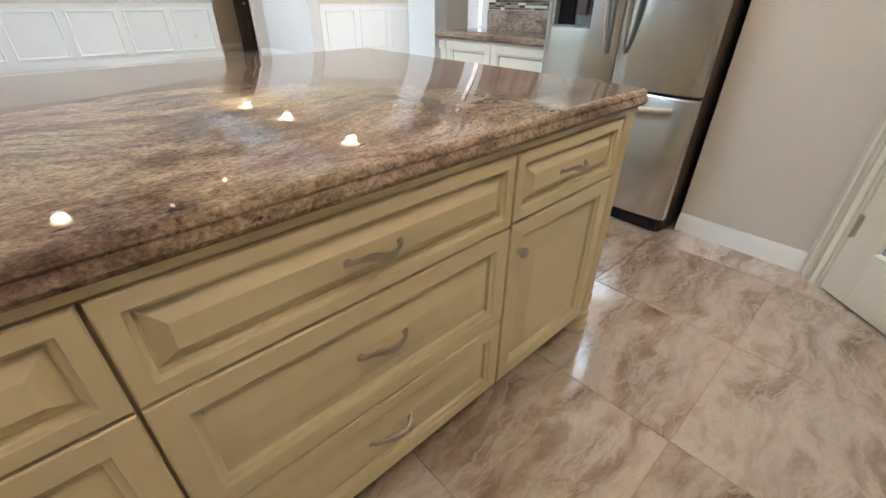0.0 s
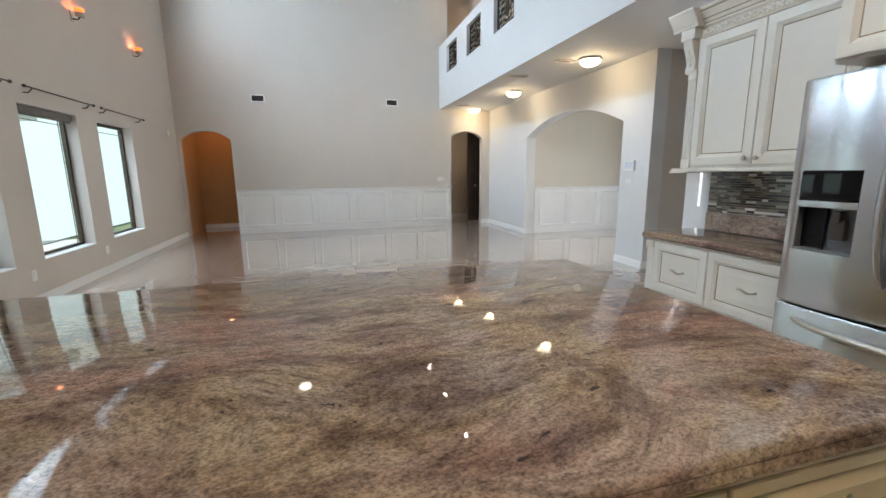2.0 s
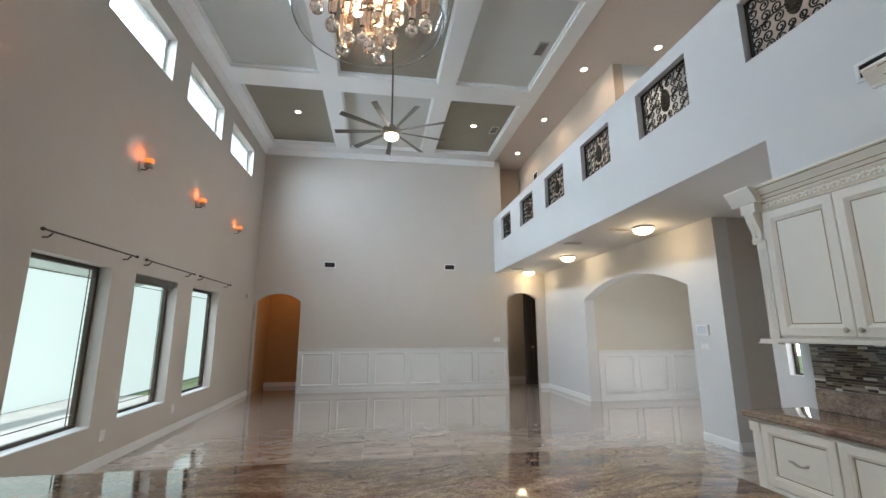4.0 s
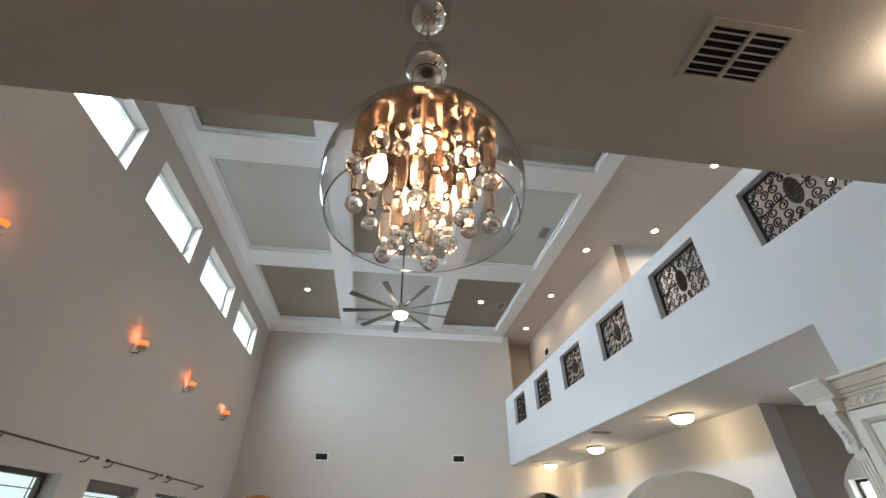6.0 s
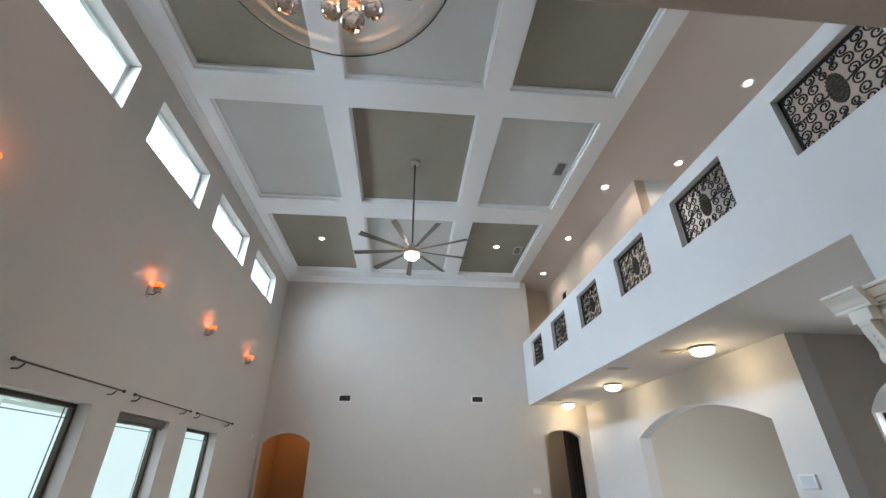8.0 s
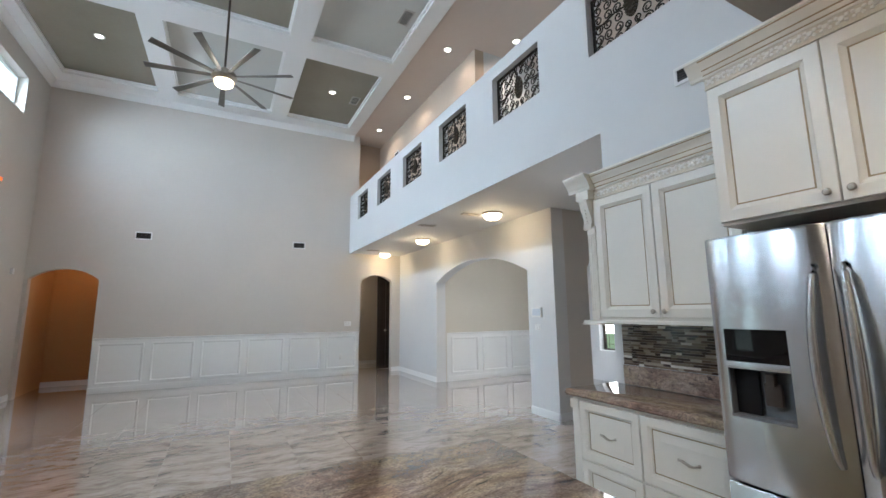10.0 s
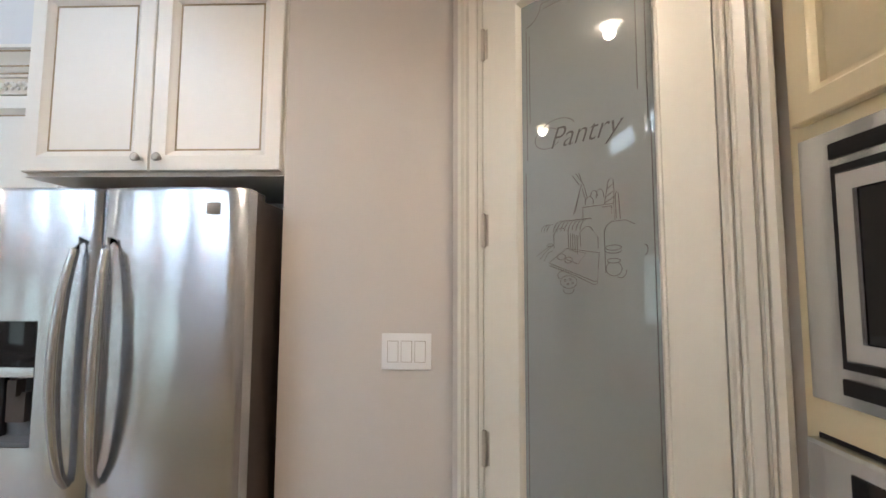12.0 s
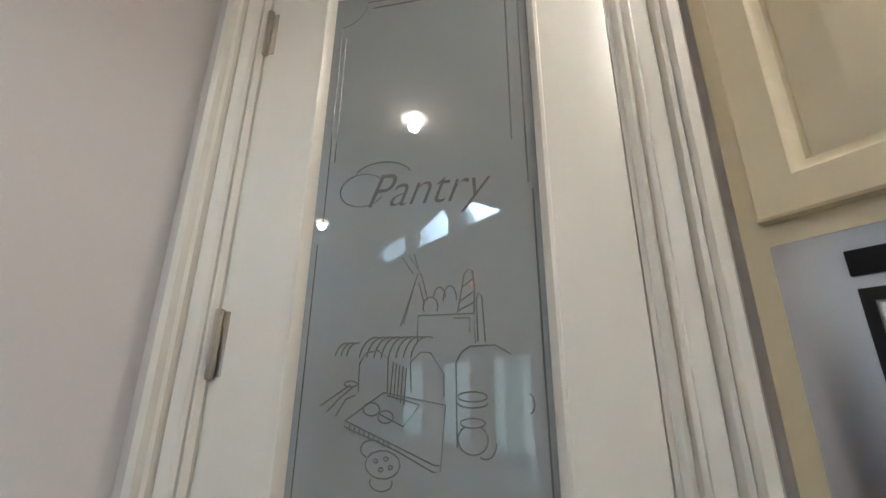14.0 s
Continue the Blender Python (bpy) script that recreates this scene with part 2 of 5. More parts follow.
def tile_stone():
    m = mat("polished_marble_tile", (0.4, 0.3, 0.2), 0.08, coat=1.0)
    n, l = m.node_tree.nodes, m.node_tree.links
    b = n["Principled BSDF"]
    b.inputs["Specular IOR Level"].default_value = 0.6
    b.inputs["IOR"].default_value = 1.8
    geo, info = n.new("ShaderNodeNewGeometry"), n.new("ShaderNodeObjectInfo")
    rnd = n.new("ShaderNodeMath")
    rnd.operation = "ADD"
    l.new(info.outputs["Random"], rnd.inputs[0]), l.new(geo.outputs["Random Per Island"], rnd.inputs[1])
    off = n.new("ShaderNodeVectorMath")
    off.operation = "SCALE"
    off.inputs[0].default_value = (13, 7, 5)
    l.new(rnd.outputs[0], off.inputs["Scale"])
    add = n.new("ShaderNodeVectorMath")
    l.new(geo.outputs["Position"], add.inputs[0]), l.new(off.outputs[0], add.inputs[1])
    warp, wadd = n.new("ShaderNodeTexNoise"), n.new("ShaderNodeVectorMath")
    warp.inputs["Scale"].default_value, warp.inputs["Detail"].default_value = 2.2, 4
    wadd.operation = "MULTIPLY_ADD"
    wadd.inputs[1].default_value = (0.32, 0.32, 0.32)
    l.new(add.outputs[0], warp.inputs["Vector"]), l.new(warp.outputs["Color"], wadd.inputs[0]), l.new(add.outputs[0], wadd.inputs[2])
    mp = n.new("ShaderNodeMapping")
    mp.inputs["Rotation"].default_value, mp.inputs["Scale"].default_value = (0, 0, radians(-38)), (1.0, 3.2, 1)
    l.new(wadd.outputs[0], mp.inputs["Vector"])
    cloud, vein = n.new("ShaderNodeTexNoise"), n.new("ShaderNodeTexNoise")
    for tx, s, d in ((cloud, 2.4, 10), (vein, 1.9, 8)):
        tx.inputs["Scale"].default_value, tx.inputs["Detail"].default_value, tx.inputs["Roughness"].default_value = s, d, 0.66
        l.new(mp.outputs[0], tx.inputs["Vector"])
    r1 = ramp_node(n, [(0.31, (0.21, 0.143, 0.105)), (0.42, (0.33, 0.250, 0.20)), (0.51, (0.445, 0.367, 0.308)), (0.60, (0.53, 0.455, 0.40)), (0.70, (0.43, 0.35, 0.292))])
    l.new(cloud.outputs["Fac"], r1.inputs[0])
    r2 = ramp_node(n, [(0.465, (0, 0, 0)), (0.50, (1, 1, 1)), (0.53, (0, 0, 0))])
    l.new(vein.outputs["Fac"], r2.inputs[0])
    mx, half = n.new("ShaderNodeMix"), n.new("ShaderNodeMath")
    half.operation = "MULTIPLY"
    half.inputs[1].default_value = 0.5
    mx.data_type = "RGBA"
    mx.inputs["B"].default_value = (0.58, 0.52, 0.46, 1)
    l.new(r2.outputs[0], half.inputs[0]), l.new(half.outputs[0], mx.inputs["Factor"]), l.new(r1.outputs[0], mx.inputs["A"])
    l.new(mx.outputs["Result"], b.inputs["Base Color"])
    wv, bp = n.new("ShaderNodeTexNoise"), n.new("ShaderNodeBump")
    wv.inputs["Scale"].default_value = 9.0
    bp.inputs["Strength"].default_value, bp.inputs["Distance"].default_value = 0.05, 0.01
    l.new(geo.outputs["Position"], wv.inputs["Vector"]), l.new(wv.outputs["Fac"], bp.inputs["Height"]), l.new(bp.outputs[0], b.inputs["Normal"])
    return m


TILE = tile_stone()


def mosaic():
    m = mat("glass_mosaic", (0.2, 0.15, 0.1), 0.12)
    n, l = m.node_tree.nodes, m.node_tree.links
    info = n.new("ShaderNodeObjectInfo")
    geo = n.new("ShaderNodeNewGeometry")
    add = n.new("ShaderNodeMath")
    add.operation = "ADD"
    l.new(info.outputs["Random"], add.inputs[0]), l.new(geo.outputs["Random Per Island"], add.inputs[1])
    fr = n.new("ShaderNodeMath")
    fr.operation = "FRACT"
    l.new(add.outputs[0], fr.inputs[0])
    r = ramp_node(n, [(0.0, (0.035, 0.022, 0.015)), (0.35, (0.11, 0.075, 0.05)), (0.6, (0.20, 0.15, 0.105)), (0.76, (0.36, 0.31, 0.24)), (0.88, (0.68, 0.64, 0.56))])
    r.color_ramp.interpolation = "CONSTANT"
    l.new(fr.outputs[0], r.inputs[0]), l.new(r.outputs[0], n["Principled BSDF"].inputs["Base Color"])
    return m


MOSAIC = mosaic()


# ---- mesh helpers ----
def box(bm, x0, x1, y0, y1, z0, z1, bevel=0.0):
    m = Matrix.LocRotScale(((x0 + x1) / 2, (y0 + y1) / 2, (z0 + z1) / 2), None, (abs(x1 - x0), abs(y1 - y0), abs(z1 - z0)))
    out = bmesh.ops.create_cube(bm, size=1, matrix=m)
    if bevel:
        edges = {e for v in out["verts"] for e in v.link_edges}
        bmesh.ops.bevel(bm, geom=list(edges), offset=bevel, segments=2, affect="EDGES", profile=0.7)
    return bm


def boxes(*args, bevel=0.0):
    bm = bmesh.new()
    for a in args:
        box(bm, *a, bevel=bevel)
    return bm


def rings(bm, x0, x1, z0, z1, steps, y=0.0):
    """Nested rectangles facing -y: (inset, how far proud), with a cap on the last."""
    last = None
    for inset, proud in steps:
        a, b, c, d = x0 + inset, x1 - inset, z0 + inset, z1 - inset
        cur = [bm.verts.new(p) for p in ((a, y - proud, c), (b, y - proud, c), (b, y - proud, d), (a, y - proud, d))]
        if last:
            for k in range(4):
                bm.faces.new((last[k], last[(k + 1) % 4], cur[(k + 1) % 4], cur[k]))
        last = cur
    bm.faces.new(last)
    return bm


def lathe(bm, profile, n=24, centre=(0, 0, 0), axis="z"):
    """Turns (radius, height) round an axis."""
    cx, cy, cz = centre
    last = None
    for r, h in profile:
        cur = []
        for k in range(n):
            a = 2 * math.pi * k / n
            p = (r * math.cos(a), r * math.sin(a), h)
            if axis == "y":
                p = (p[0], -h, p[1])
            elif axis == "x":
                p = (h, p[0], p[1])
            cur.append(bm.verts.new((p[0] + cx, p[1] + cy, p[2] + cz)))
        if last:
            for k in range(n):
                bm.faces.new((last[k], last[(k + 1) % n], cur[(k + 1) % n], cur[k]))
        last = cur
    bmesh.ops.remove_doubles(bm, verts=bm.verts, dist=1e-5)
    return bm


def tube(bm, pts, r=0.004, n=8, closed=False):
    """A round bar along a line of points; r may be a function of 0..1."""
    pts = [Vector(p) for p in pts]
    last, first, count = None, None, len(pts)
    for k, p in enumerate(pts):
        a = pts[(k - 1) % count] if closed else pts[max(k - 1, 0)]
        b = pts[(k + 1) % count] if closed else pts[min(k + 1, count - 1)]
        d = (b - a).normalized()
        up = Vector((0, 0, 1)) if abs(d.z) < 0.9 else Vector((0, 1, 0))
        s = d.cross(up).normalized()
        u = s.cross(d)
        rr = r(k / (count - 1)) if callable(r) else r
        cur = [bm.verts.new(p + rr * (math.cos(2 * math.pi * j / n) * s + math.sin(2 * math.pi * j / n) * u)) for j in range(n)]
        if last:
            for j in range(n):
                bm.faces.new((last[j], last[(j + 1) % n], cur[(j + 1) % n], cur[j]))
        first, last = first or cur, cur
    if closed:
        for j in range(n):
            bm.faces.new((last[j], last[(j + 1) % n], first[(j + 1) % n], first[j]))
    else:
        bm.faces.new(first[::-1]), bm.faces.new(last)
    return bm


def sweep(bm, profile, path, closed_profile=True):
    """Carries a closed profile of (out, up) along x from path[0] to path[1], out being towards -y."""
    x0, x1 = path
    ends = [[bm.verts.new((x, -o, u)) for o, u in profile] for x in (x0, x1)]
    n = len(profile)
    for k in range(n):
        j = (k + 1) % n
        bm.faces.new((ends[0][k], ends[0][j], ends[1][j], ends[1][k]))
    bm.faces.new(ends[0][::-1]), bm.faces.new(ends[1])
    return bm


def finish(bm, name, material, smooth=True):
    bmesh.ops.recalc_face_normals(bm, faces=bm.faces)
    me = bpy.data.meshes.new(name)
    bm.to_mesh(me)
    bm.free()
    me.materials.append(material)
    if smooth:
        me.polygons.foreach_set("use_smooth", [True] * len(me.polygons))
        me.set_sharp_from_angle(angle=radians(32))
    return me


def thing(name, m, label, category, group="", kind=""):
    ob = new(name)
    ob.empty_display_size = 0.1
    ob.matrix_basis = m
    return tagged(ob, label, category, group, kind)


def part(name, bm, material, parent, label="", at=None):
    me = bm if isinstance(bm, bpy.types.Mesh) else finish(bm, name, material)
    ob = new(name, me)
    ob.parent = parent
    if at:
        ob.location = at
    if label:
        ob["label"] = label
    return ob


def solid(name, bm, material, label, category, kind="", group=""):
    return tagged(new(name, finish(bm, name, material)), label, category, group, kind)


def wall_boxes(bm, plane, at, depth, a0, a1, z0, z1, holes=()):
    """A wall in the plane x=at or y=at, depth thick, from a0 to a1, cut by holes (a, b, low, high)."""
    us = sorted({a0, a1, *(h[0] for h in holes), *(h[1] for h in holes)})
    vs = sorted({z0, z1, *(h[2] for h in holes), *(h[3] for h in holes)})
    for u, w in zip(us, us[1:]):
        run = None
        for v, t in zip(vs, vs[1:]):
            hole = any(h[0] <= u and w <= h[1] and h[2] <= v and t <= h[3] for h in holes)
            if not hole:
                run = (run[0], t) if run else (v, t)
            if run and (hole or t == vs[-1]):
                if plane == "x":
                    box(bm, at, at + depth, u, w, *run)
                else:
                    box(bm, u, w, at, at + depth, *run)
                run = None
    return bm


def arch_head(bm, plane, at, depth, a0, a1, spring, crown, top, n=24):
    """The piece of wall over an arched opening."""
    w, h = (a1 - a0) / 2, crown - spring
    radius = (w * w + h * h) / (2 * h)
    def p(a, z, d):
        return (at + d, a, z) if plane == "x" else (a, at + d, z)
    rows = []
    for k in range(n + 1):
        a = a0 + (a1 - a0) * k / n
        z = crown - radius + math.sqrt(max(radius ** 2 - (a - (a0 + a1) / 2) ** 2, 0))
        rows.append([bm.verts.new(p(a, z, 0)), bm.verts.new(p(a, top, 0)), bm.verts.new(p(a, top, depth)), bm.verts.new(p(a, z, depth))])
    for r, s in zip(rows, rows[1:]):
        for i in range(4):
            bm.faces.new((r[i], r[(i + 1) % 4], s[(i + 1) % 4], s[i]))
    bm.faces.new(rows[0]), bm.faces.new(rows[-1][::-1])
    return bm


# ---- structure: the great room ----
T = 0.20
bm = bmesh.new()
wall_boxes(bm, "x", XL - T, T, -1.3, YF + 0.15, 0, 6.5, [(a, b, *LZ) for a, b in LOW] + [(a, b, *HZ) for a, b in HIGH])
solid("wall_west", bm, PAINT, "greige painted wall with tall windows and a clerestory row", "wall", "structure")

AL, AR = (-2.84, -1.81), (3.38, 4.22)
bm = bmesh.new()
wall_boxes(bm, "y", YF, 0.15, XL, 3.30, 0, 6.5, [(AL[0], AL[1], 0, 2.45)])
wall_boxes(bm, "y", YF, 0.15, 3.30, 4.75, 0, 3.14, [(AR[0], AR[1], 0, 2.52)])
arch_head(bm, "y", YF, 0.15, *AL, 2.14, 2.34, 2.45)
arch_head(bm, "y", YF, 0.15, *AR, 2.25, 2.41, 2.52)
solid("wall_north", bm, PAINT, "tall greige painted wall with two arched openings", "wall", "structure")

bm = bmesh.new()
wall_boxes(bm, "x", XH, 0.15, -1.3, YF, ZK, 4.40, [(a, b, 3.665, 4.235) for a, b in GRILLES])
box(bm, XH, XH + 0.15, -1.3, 2.91, 0, ZK)
solid("wall_loft", bm, PALE, "pale half wall of a loft pierced by square grille openings", "wall", "structure")

BA = (5.63, 8.72)
bm = bmesh.new()
wall_boxes(bm, "x", XR, 0.22, 5.05, YF, 0, ZK, [(BA[0], BA[1], 0, 2.6)])
arch_head(bm, "x", XR, 0.22, *BA, 2.09, 2.43, 2.6, 36)
solid("wall_east", bm, PALE, "pale wall with a wide arched opening", "wall", "structure")

bm = bmesh.new()
wall_boxes(bm, "y", 5.05, 0.18, XR + 0.22, 9.0, 0, ZK, [(5.10, 6.6, 0, 2.65)])
arch_head(bm, "y", 5.05, 0.18, 5.10, 6.6, 2.10, 2.50, 2.65)
solid("wall_dining_south", bm, PAINT, "greige wall with an arched doorway", "wall", "structure")
bm = bmesh.new()
box(bm, XR + 0.22, 9.0, 8.72, 8.9, 0, ZK)
solid("wall_dining_north", bm, CREAMW, "cream painted dining room wall", "wall", "structure")
DW = (6.55, 7.17)
bm = bmesh.new()
wall_boxes(bm, "x", 7.6, 0.2, 2.7, 8.72, 0, ZK, [(DW[0], DW[1], 0.62, 1.80), (DW[0], DW[1], 1.92, 2.36), (5.75, 6.37, 0.62, 1.80), (5.75, 6.37, 1.92, 2.36)])
solid("wall_dining_east", bm, PALE, "pale painted wall with paired windows and transoms", "wall", "structure")
bm = boxes((XH + 0.15, 7.8, 2.55, 2.75, 0, ZK))
solid("wall_passage_south", bm, PAINT, "greige painted passage wall", "wall", "structure")

# loft behind the half wall
bm = boxes((4.02, 4.2, 6.30, 11.5, ZK + 0.2, 6.5), (3.15, 4.02, 11.35, 11.5, ZK + 0.2, 6.5), (3.15, 3.30, 11.01, 11.35, ZK + 0.2, 6.5))
solid("wall_loft_back", bm, TAN, "loft back wall in tan paint deepened for its shaded end", "wall", "structure")
solid("wall_loft_side", boxes((7.3, 7.45, -1.3, 6.45, ZK + 0.2, 6.5), (4.2, 7.3, 6.30, 6.45, ZK + 0.2, 6.5)), PALE, "pale painted wall deep in the loft", "wall", "structure")
bm = boxes((XH + 0.15, 9.0, -1.3, YF, ZK, ZK + 0.2))
box(bm, XH, XH + 0.15, 2.91, YF, ZK - 0.004, ZK)
solid("ceiling_under_loft", bm, PALE, "painted soffit below the loft", "ceiling", "structure")
bm = boxes((XH + 0.05, 7.45, -1.3, 10.86, ZC + 0.04, ZC + 0.2), (3.30, 4.02, 10.86, 11.35, ZC + 0.04, ZC + 0.2))
solid("ceiling_loft", bm, ROSE, "painted ceiling above the loft", "ceiling", "structure")

# coffered ceiling
CX = [(-2.62, -1.10), (-0.76, 1.06), (1.40, 2.86)]
CY = [(1.95, 4.55), (5.02, 7.32), (7.85, 10.40)]
bm = bmesh.new()
xs = [XL, *(v for c in CX for v in c), XH + 0.05]
ys = [YK, *(v for c in CY for v in c), YF]
for i in range(0, len(xs), 2):
    box(bm, xs[i], xs[i + 1], YK, YF, ZC, ZP)
for j in range(0, len(ys), 2):
    for c in CX:
        box(bm, c[0], c[1], ys[j], ys[j + 1], ZC, ZP)
for c in CX:
    for d in CY:
        for k, (w, h0) in enumerate(((0.03, ZP - 0.04),)):
            box(bm, c[0], c[0] + w, d[0], d[1], h0, ZP), box(bm, c[1] - w, c[1], d[0], d[1], h0, ZP)
            box(bm, c[0] + w, c[1] - w, d[0], d[0] + w, h0, ZP), box(bm, c[0] + w, c[1] - w, d[1] - w, d[1], h0, ZP)
solid("ceiling_beams", bm, WHITE, "white painted grid of ceiling beams", "ceiling", "structure")
bm, bm2 = bmesh.new(), bmesh.new()
for i, c in enumerate(CX):
    for j, d in enumerate(CY):
        box(bm if (i + j) % 2 == 0 else bm2, c[0], c[1], d[0], d[1], ZP, ZP + 0.06)
solid("ceiling_panels_taupe", bm, TAUPE, "taupe painted coffer panels", "ceiling", "structure")
solid("ceiling_panels_white", bm2, PANEL, "white painted coffer panels", "ceiling", "structure")
solid("ceiling_roof", boxes((XL - T, 7.5, -1.4, 11.1, 6.5, 6.6)), CEIL, "closed top of the room", "ceiling", "structure")

# crown moulding
CROWN = [(0, 0), (0.02, 0), (0.03, 0.03), (0.07, 0.08), (0.10, 0.11), (0.11, 0.14), (0, 0.14)]
bm = bmesh.new()
sweep(bm, CROWN, (XL, XH + 0.05))
bmesh.ops.transform(bm, verts=bm.verts, matrix=pose(0, YF, ZC - 0.12))
solid("crown_north", bm, WHITE, "white crown moulding", "moulding", "structure")
bm = bmesh.new()
sweep(bm, CROWN, (YK, YF))
bmesh.ops.transform(bm, verts=bm.verts, matrix=pose(XL, 0, ZC - 0.12, 0, 0, 90))
solid("crown_west", bm, WHITE, "white crown moulding", "moulding", "structure")

# ---- structure: the kitchen ----
bm = boxes((XL, XH, -1.3, YK, ZK, ZK + 0.15))
solid("ceiling_kitchen", bm, CEIL, "flat beige kitchen ceiling", "ceiling", "structure")
solid("wall_bulkhead", boxes((XL, XH, YK - 0.15, YK, ZK + 0.15, 6.5)), PAINT, "greige painted wall above the kitchen", "wall", "structure")
bm = boxes((2.535, XH, 0.205, 0.80, 0, ZK))
solid("wall_pantry", bm, PAINT, "greige painted wall beside the refrigerator", "wall", "structure")
solid("wall_south", boxes((XL, XH, -1.3, -1.12, 0, ZK)), PAINT, "greige painted kitchen wall", "wall", "structure")

# pantry wall set at 45 degrees; local x runs along it, front towards -y
PM = pose(2.5288, 0.2075, 0, 0, 0, -131.7)
bm = boxes((0.0, 0.130, 0, 0.12, 0, ZK), (0.788, 0.905, 0, 0.12, 0, ZK), (0.130, 0.788, 0, 0.12, 2.456, ZK), (0.0, 0.905, 0.5, 0.55, 0, ZK))
o = solid("wall_pantry_corner", bm, PAINT, "greige painted corner wall around the pantry door", "wall", "structure")
o.matrix_basis = PM


def baseboard(name, length, m, height=0.105):
    bm = bmesh.new()
    sweep(bm, [(0, 0), (0.016, 0), (0.016, height * 0.7), (0.012, height * 0.85), (0.006, height), (0, height)], (0, length))
    o = solid(name, bm, WHITE, "white painted baseboard", "baseboard", "structure")
    o.matrix_basis = m
    return o


baseboard("baseboard_west", YF + 1.1, pose(XL, -1.1, 0, 0, 0, 90))
baseboard("baseboard_east_a", YF - BA[1], pose(XR, YF, 0, 0, 0, -90))
baseboard("baseboard_east_b", BA[0] - 5.05, pose(XR, BA[0], 0, 0, 0, -90))
baseboard("baseboard_column", 5.10 - XR, pose(XR, 5.05, 0))
baseboard("baseboard_pantry", 0.595, pose(2.535, 0.80, 0, 0, 0, -90))
baseboard("baseboard_north_a", AR[0] - 3.37, pose(3.37, YF, 0))
baseboard("baseboard_north_b", XR - AR[1], pose(AR[1], YF, 0))

# halls behind the far arches
bm = boxes((XL - 0.02, -1.6, 12.3, 12.4, 0, 2.7), (XL - 0.1, XL + 0.02, YF + 0.15, 12.3, 0, 2.7), (-1.62, -1.5, YF + 0.15, 12.3, 0, 2.7))
solid("wall_hall_west", bm, HALLP, "ochre painted hallway walls", "wall", "structure")
solid("ceiling_hall_west", boxes((XL - 0.1, -1.5, YF + 0.15, 12.4, 2.7, 2.8)), HALLP, "ochre hallway ceiling", "ceiling", "structure")
baseboard("baseboard_hall", 1.3, pose(XL + 0.02, 12.3, 0))
lamp("POINT", "hall_light", pose(-2.3, 11.7, 2.45), 3.8, (1.0, 0.55, 0.22), 0.08)
bm = boxes((3.1, 4.75, 12.6, 12.7, 0, 2.7), (3.0, 3.12, YF + 0.15, 12.6, 0, 2.7), (4.5, 4.6, YF + 0.15, 12.6, 0, 2.7))
solid("wall_hall_east", bm, PAINT, "greige painted hallway walls", "wall", "structure")
solid("ceiling_hall_east", boxes((3.0, 4.75, YF + 0.15, 12.7, 2.7, 2.8)), CEIL, "hallway ceiling", "ceiling", "structure")
baseboard("baseboard_hall_east", 1.3, pose(3.12, 12.6, 0))
lamp("POINT", "hall_light", pose(3.5, 11.6, 2.5), 5, WARM, 0.08)
d = thing("hall_door", pose(4.03, 11.45, 0), "dark stained two-leaf wooden door standing in the hallway", "door")
for x0 in (0.0, 0.235):
    leaf = part("leaf", rings(bmesh.new(), x0, x0 + 0.225, 0.01, 2.5, [(0, 0), (0, 0.04), (0.05, 0.04), (0.06, 0.03), (0.075, 0.03), (0.095, 0.038)]), BROWN, d)
part("door_handle", lathe(bmesh.new(), [(0.0, 0.10), (0.03, 0.095), (0.03, 0.07), (0.012, 0.06), (0.012, 0.04)], 16, (0.205, 0, 1.0), "y"), NICKEL, d)



# ---- windows ----
def window(name, m, w, h, lines=True, depth=0.13):
    """A fixed window in an opening w x h, its bottom centre at the origin, the room towards -y."""
    o = thing(name, m, "fixed window in a dark bronze frame", "window", "windows", "structure")
    f = 0.045
    part("window_frame", boxes((-w / 2, w / 2, depth, depth + 0.05, 0, f), (-w / 2, w / 2, depth, depth + 0.05, h - f, h), (-w / 2, -w / 2 + f, depth, depth + 0.05, f, h - f), (w / 2 - f, w / 2, depth, depth + 0.05, f, h - f), bevel=0.004), BRONZE if lines else WHITE, o)
    p = part("pane", boxes((-w / 2 + f, w / 2 - f, depth + 0.02, depth + 0.026, f, h - f)), PANE, o)
    p.visible_shadow = False
    if lines:
        s = 0.008
        for x in (-w / 2 + f + 0.09, w / 2 - f - 0.09):
            part("glazing_bar", boxes((x - s / 2, x + s / 2, depth + 0.012, depth + 0.019, f, h - f)), BRONZE, o)
        for z in (f + 0.09, h - f - 0.09):
            part("glazing_bar", boxes((-w / 2 + f, w / 2 - f, depth + 0.010, depth + 0.0175, z - s / 2, z + s / 2)), BRONZE, o)
    part("window_sill", boxes((-w / 2, w / 2, -0.004, depth, 0.0, 0.012), bevel=0.003), WHITE, o, "white sill")
    return o


for k, (a, b) in enumerate(LOW):
    window(f"window_{k + 1}", pose(XL, (a + b) / 2, LZ[0], 0, 0, 90), b - a, LZ[1] - LZ[0])
for k, (a, b) in enumerate(HIGH):
    window(f"window_{k + 4}", pose(XL, (a + b) / 2, HZ[0], 0, 0, 90), b - a, HZ[1] - HZ[0], False)
for k, (a, b, z0, z1) in enumerate(((DW[0], DW[1], 0.62, 1.80), (DW[0], DW[1], 1.92, 2.36), (5.75, 6.37, 0.62, 1.80), (5.75, 6.37, 1.92, 2.36))):
    window(f"window_{k + 8}", pose(7.6, (a + b) / 2, z0, 0, 0, -90), b - a, z1 - z0)

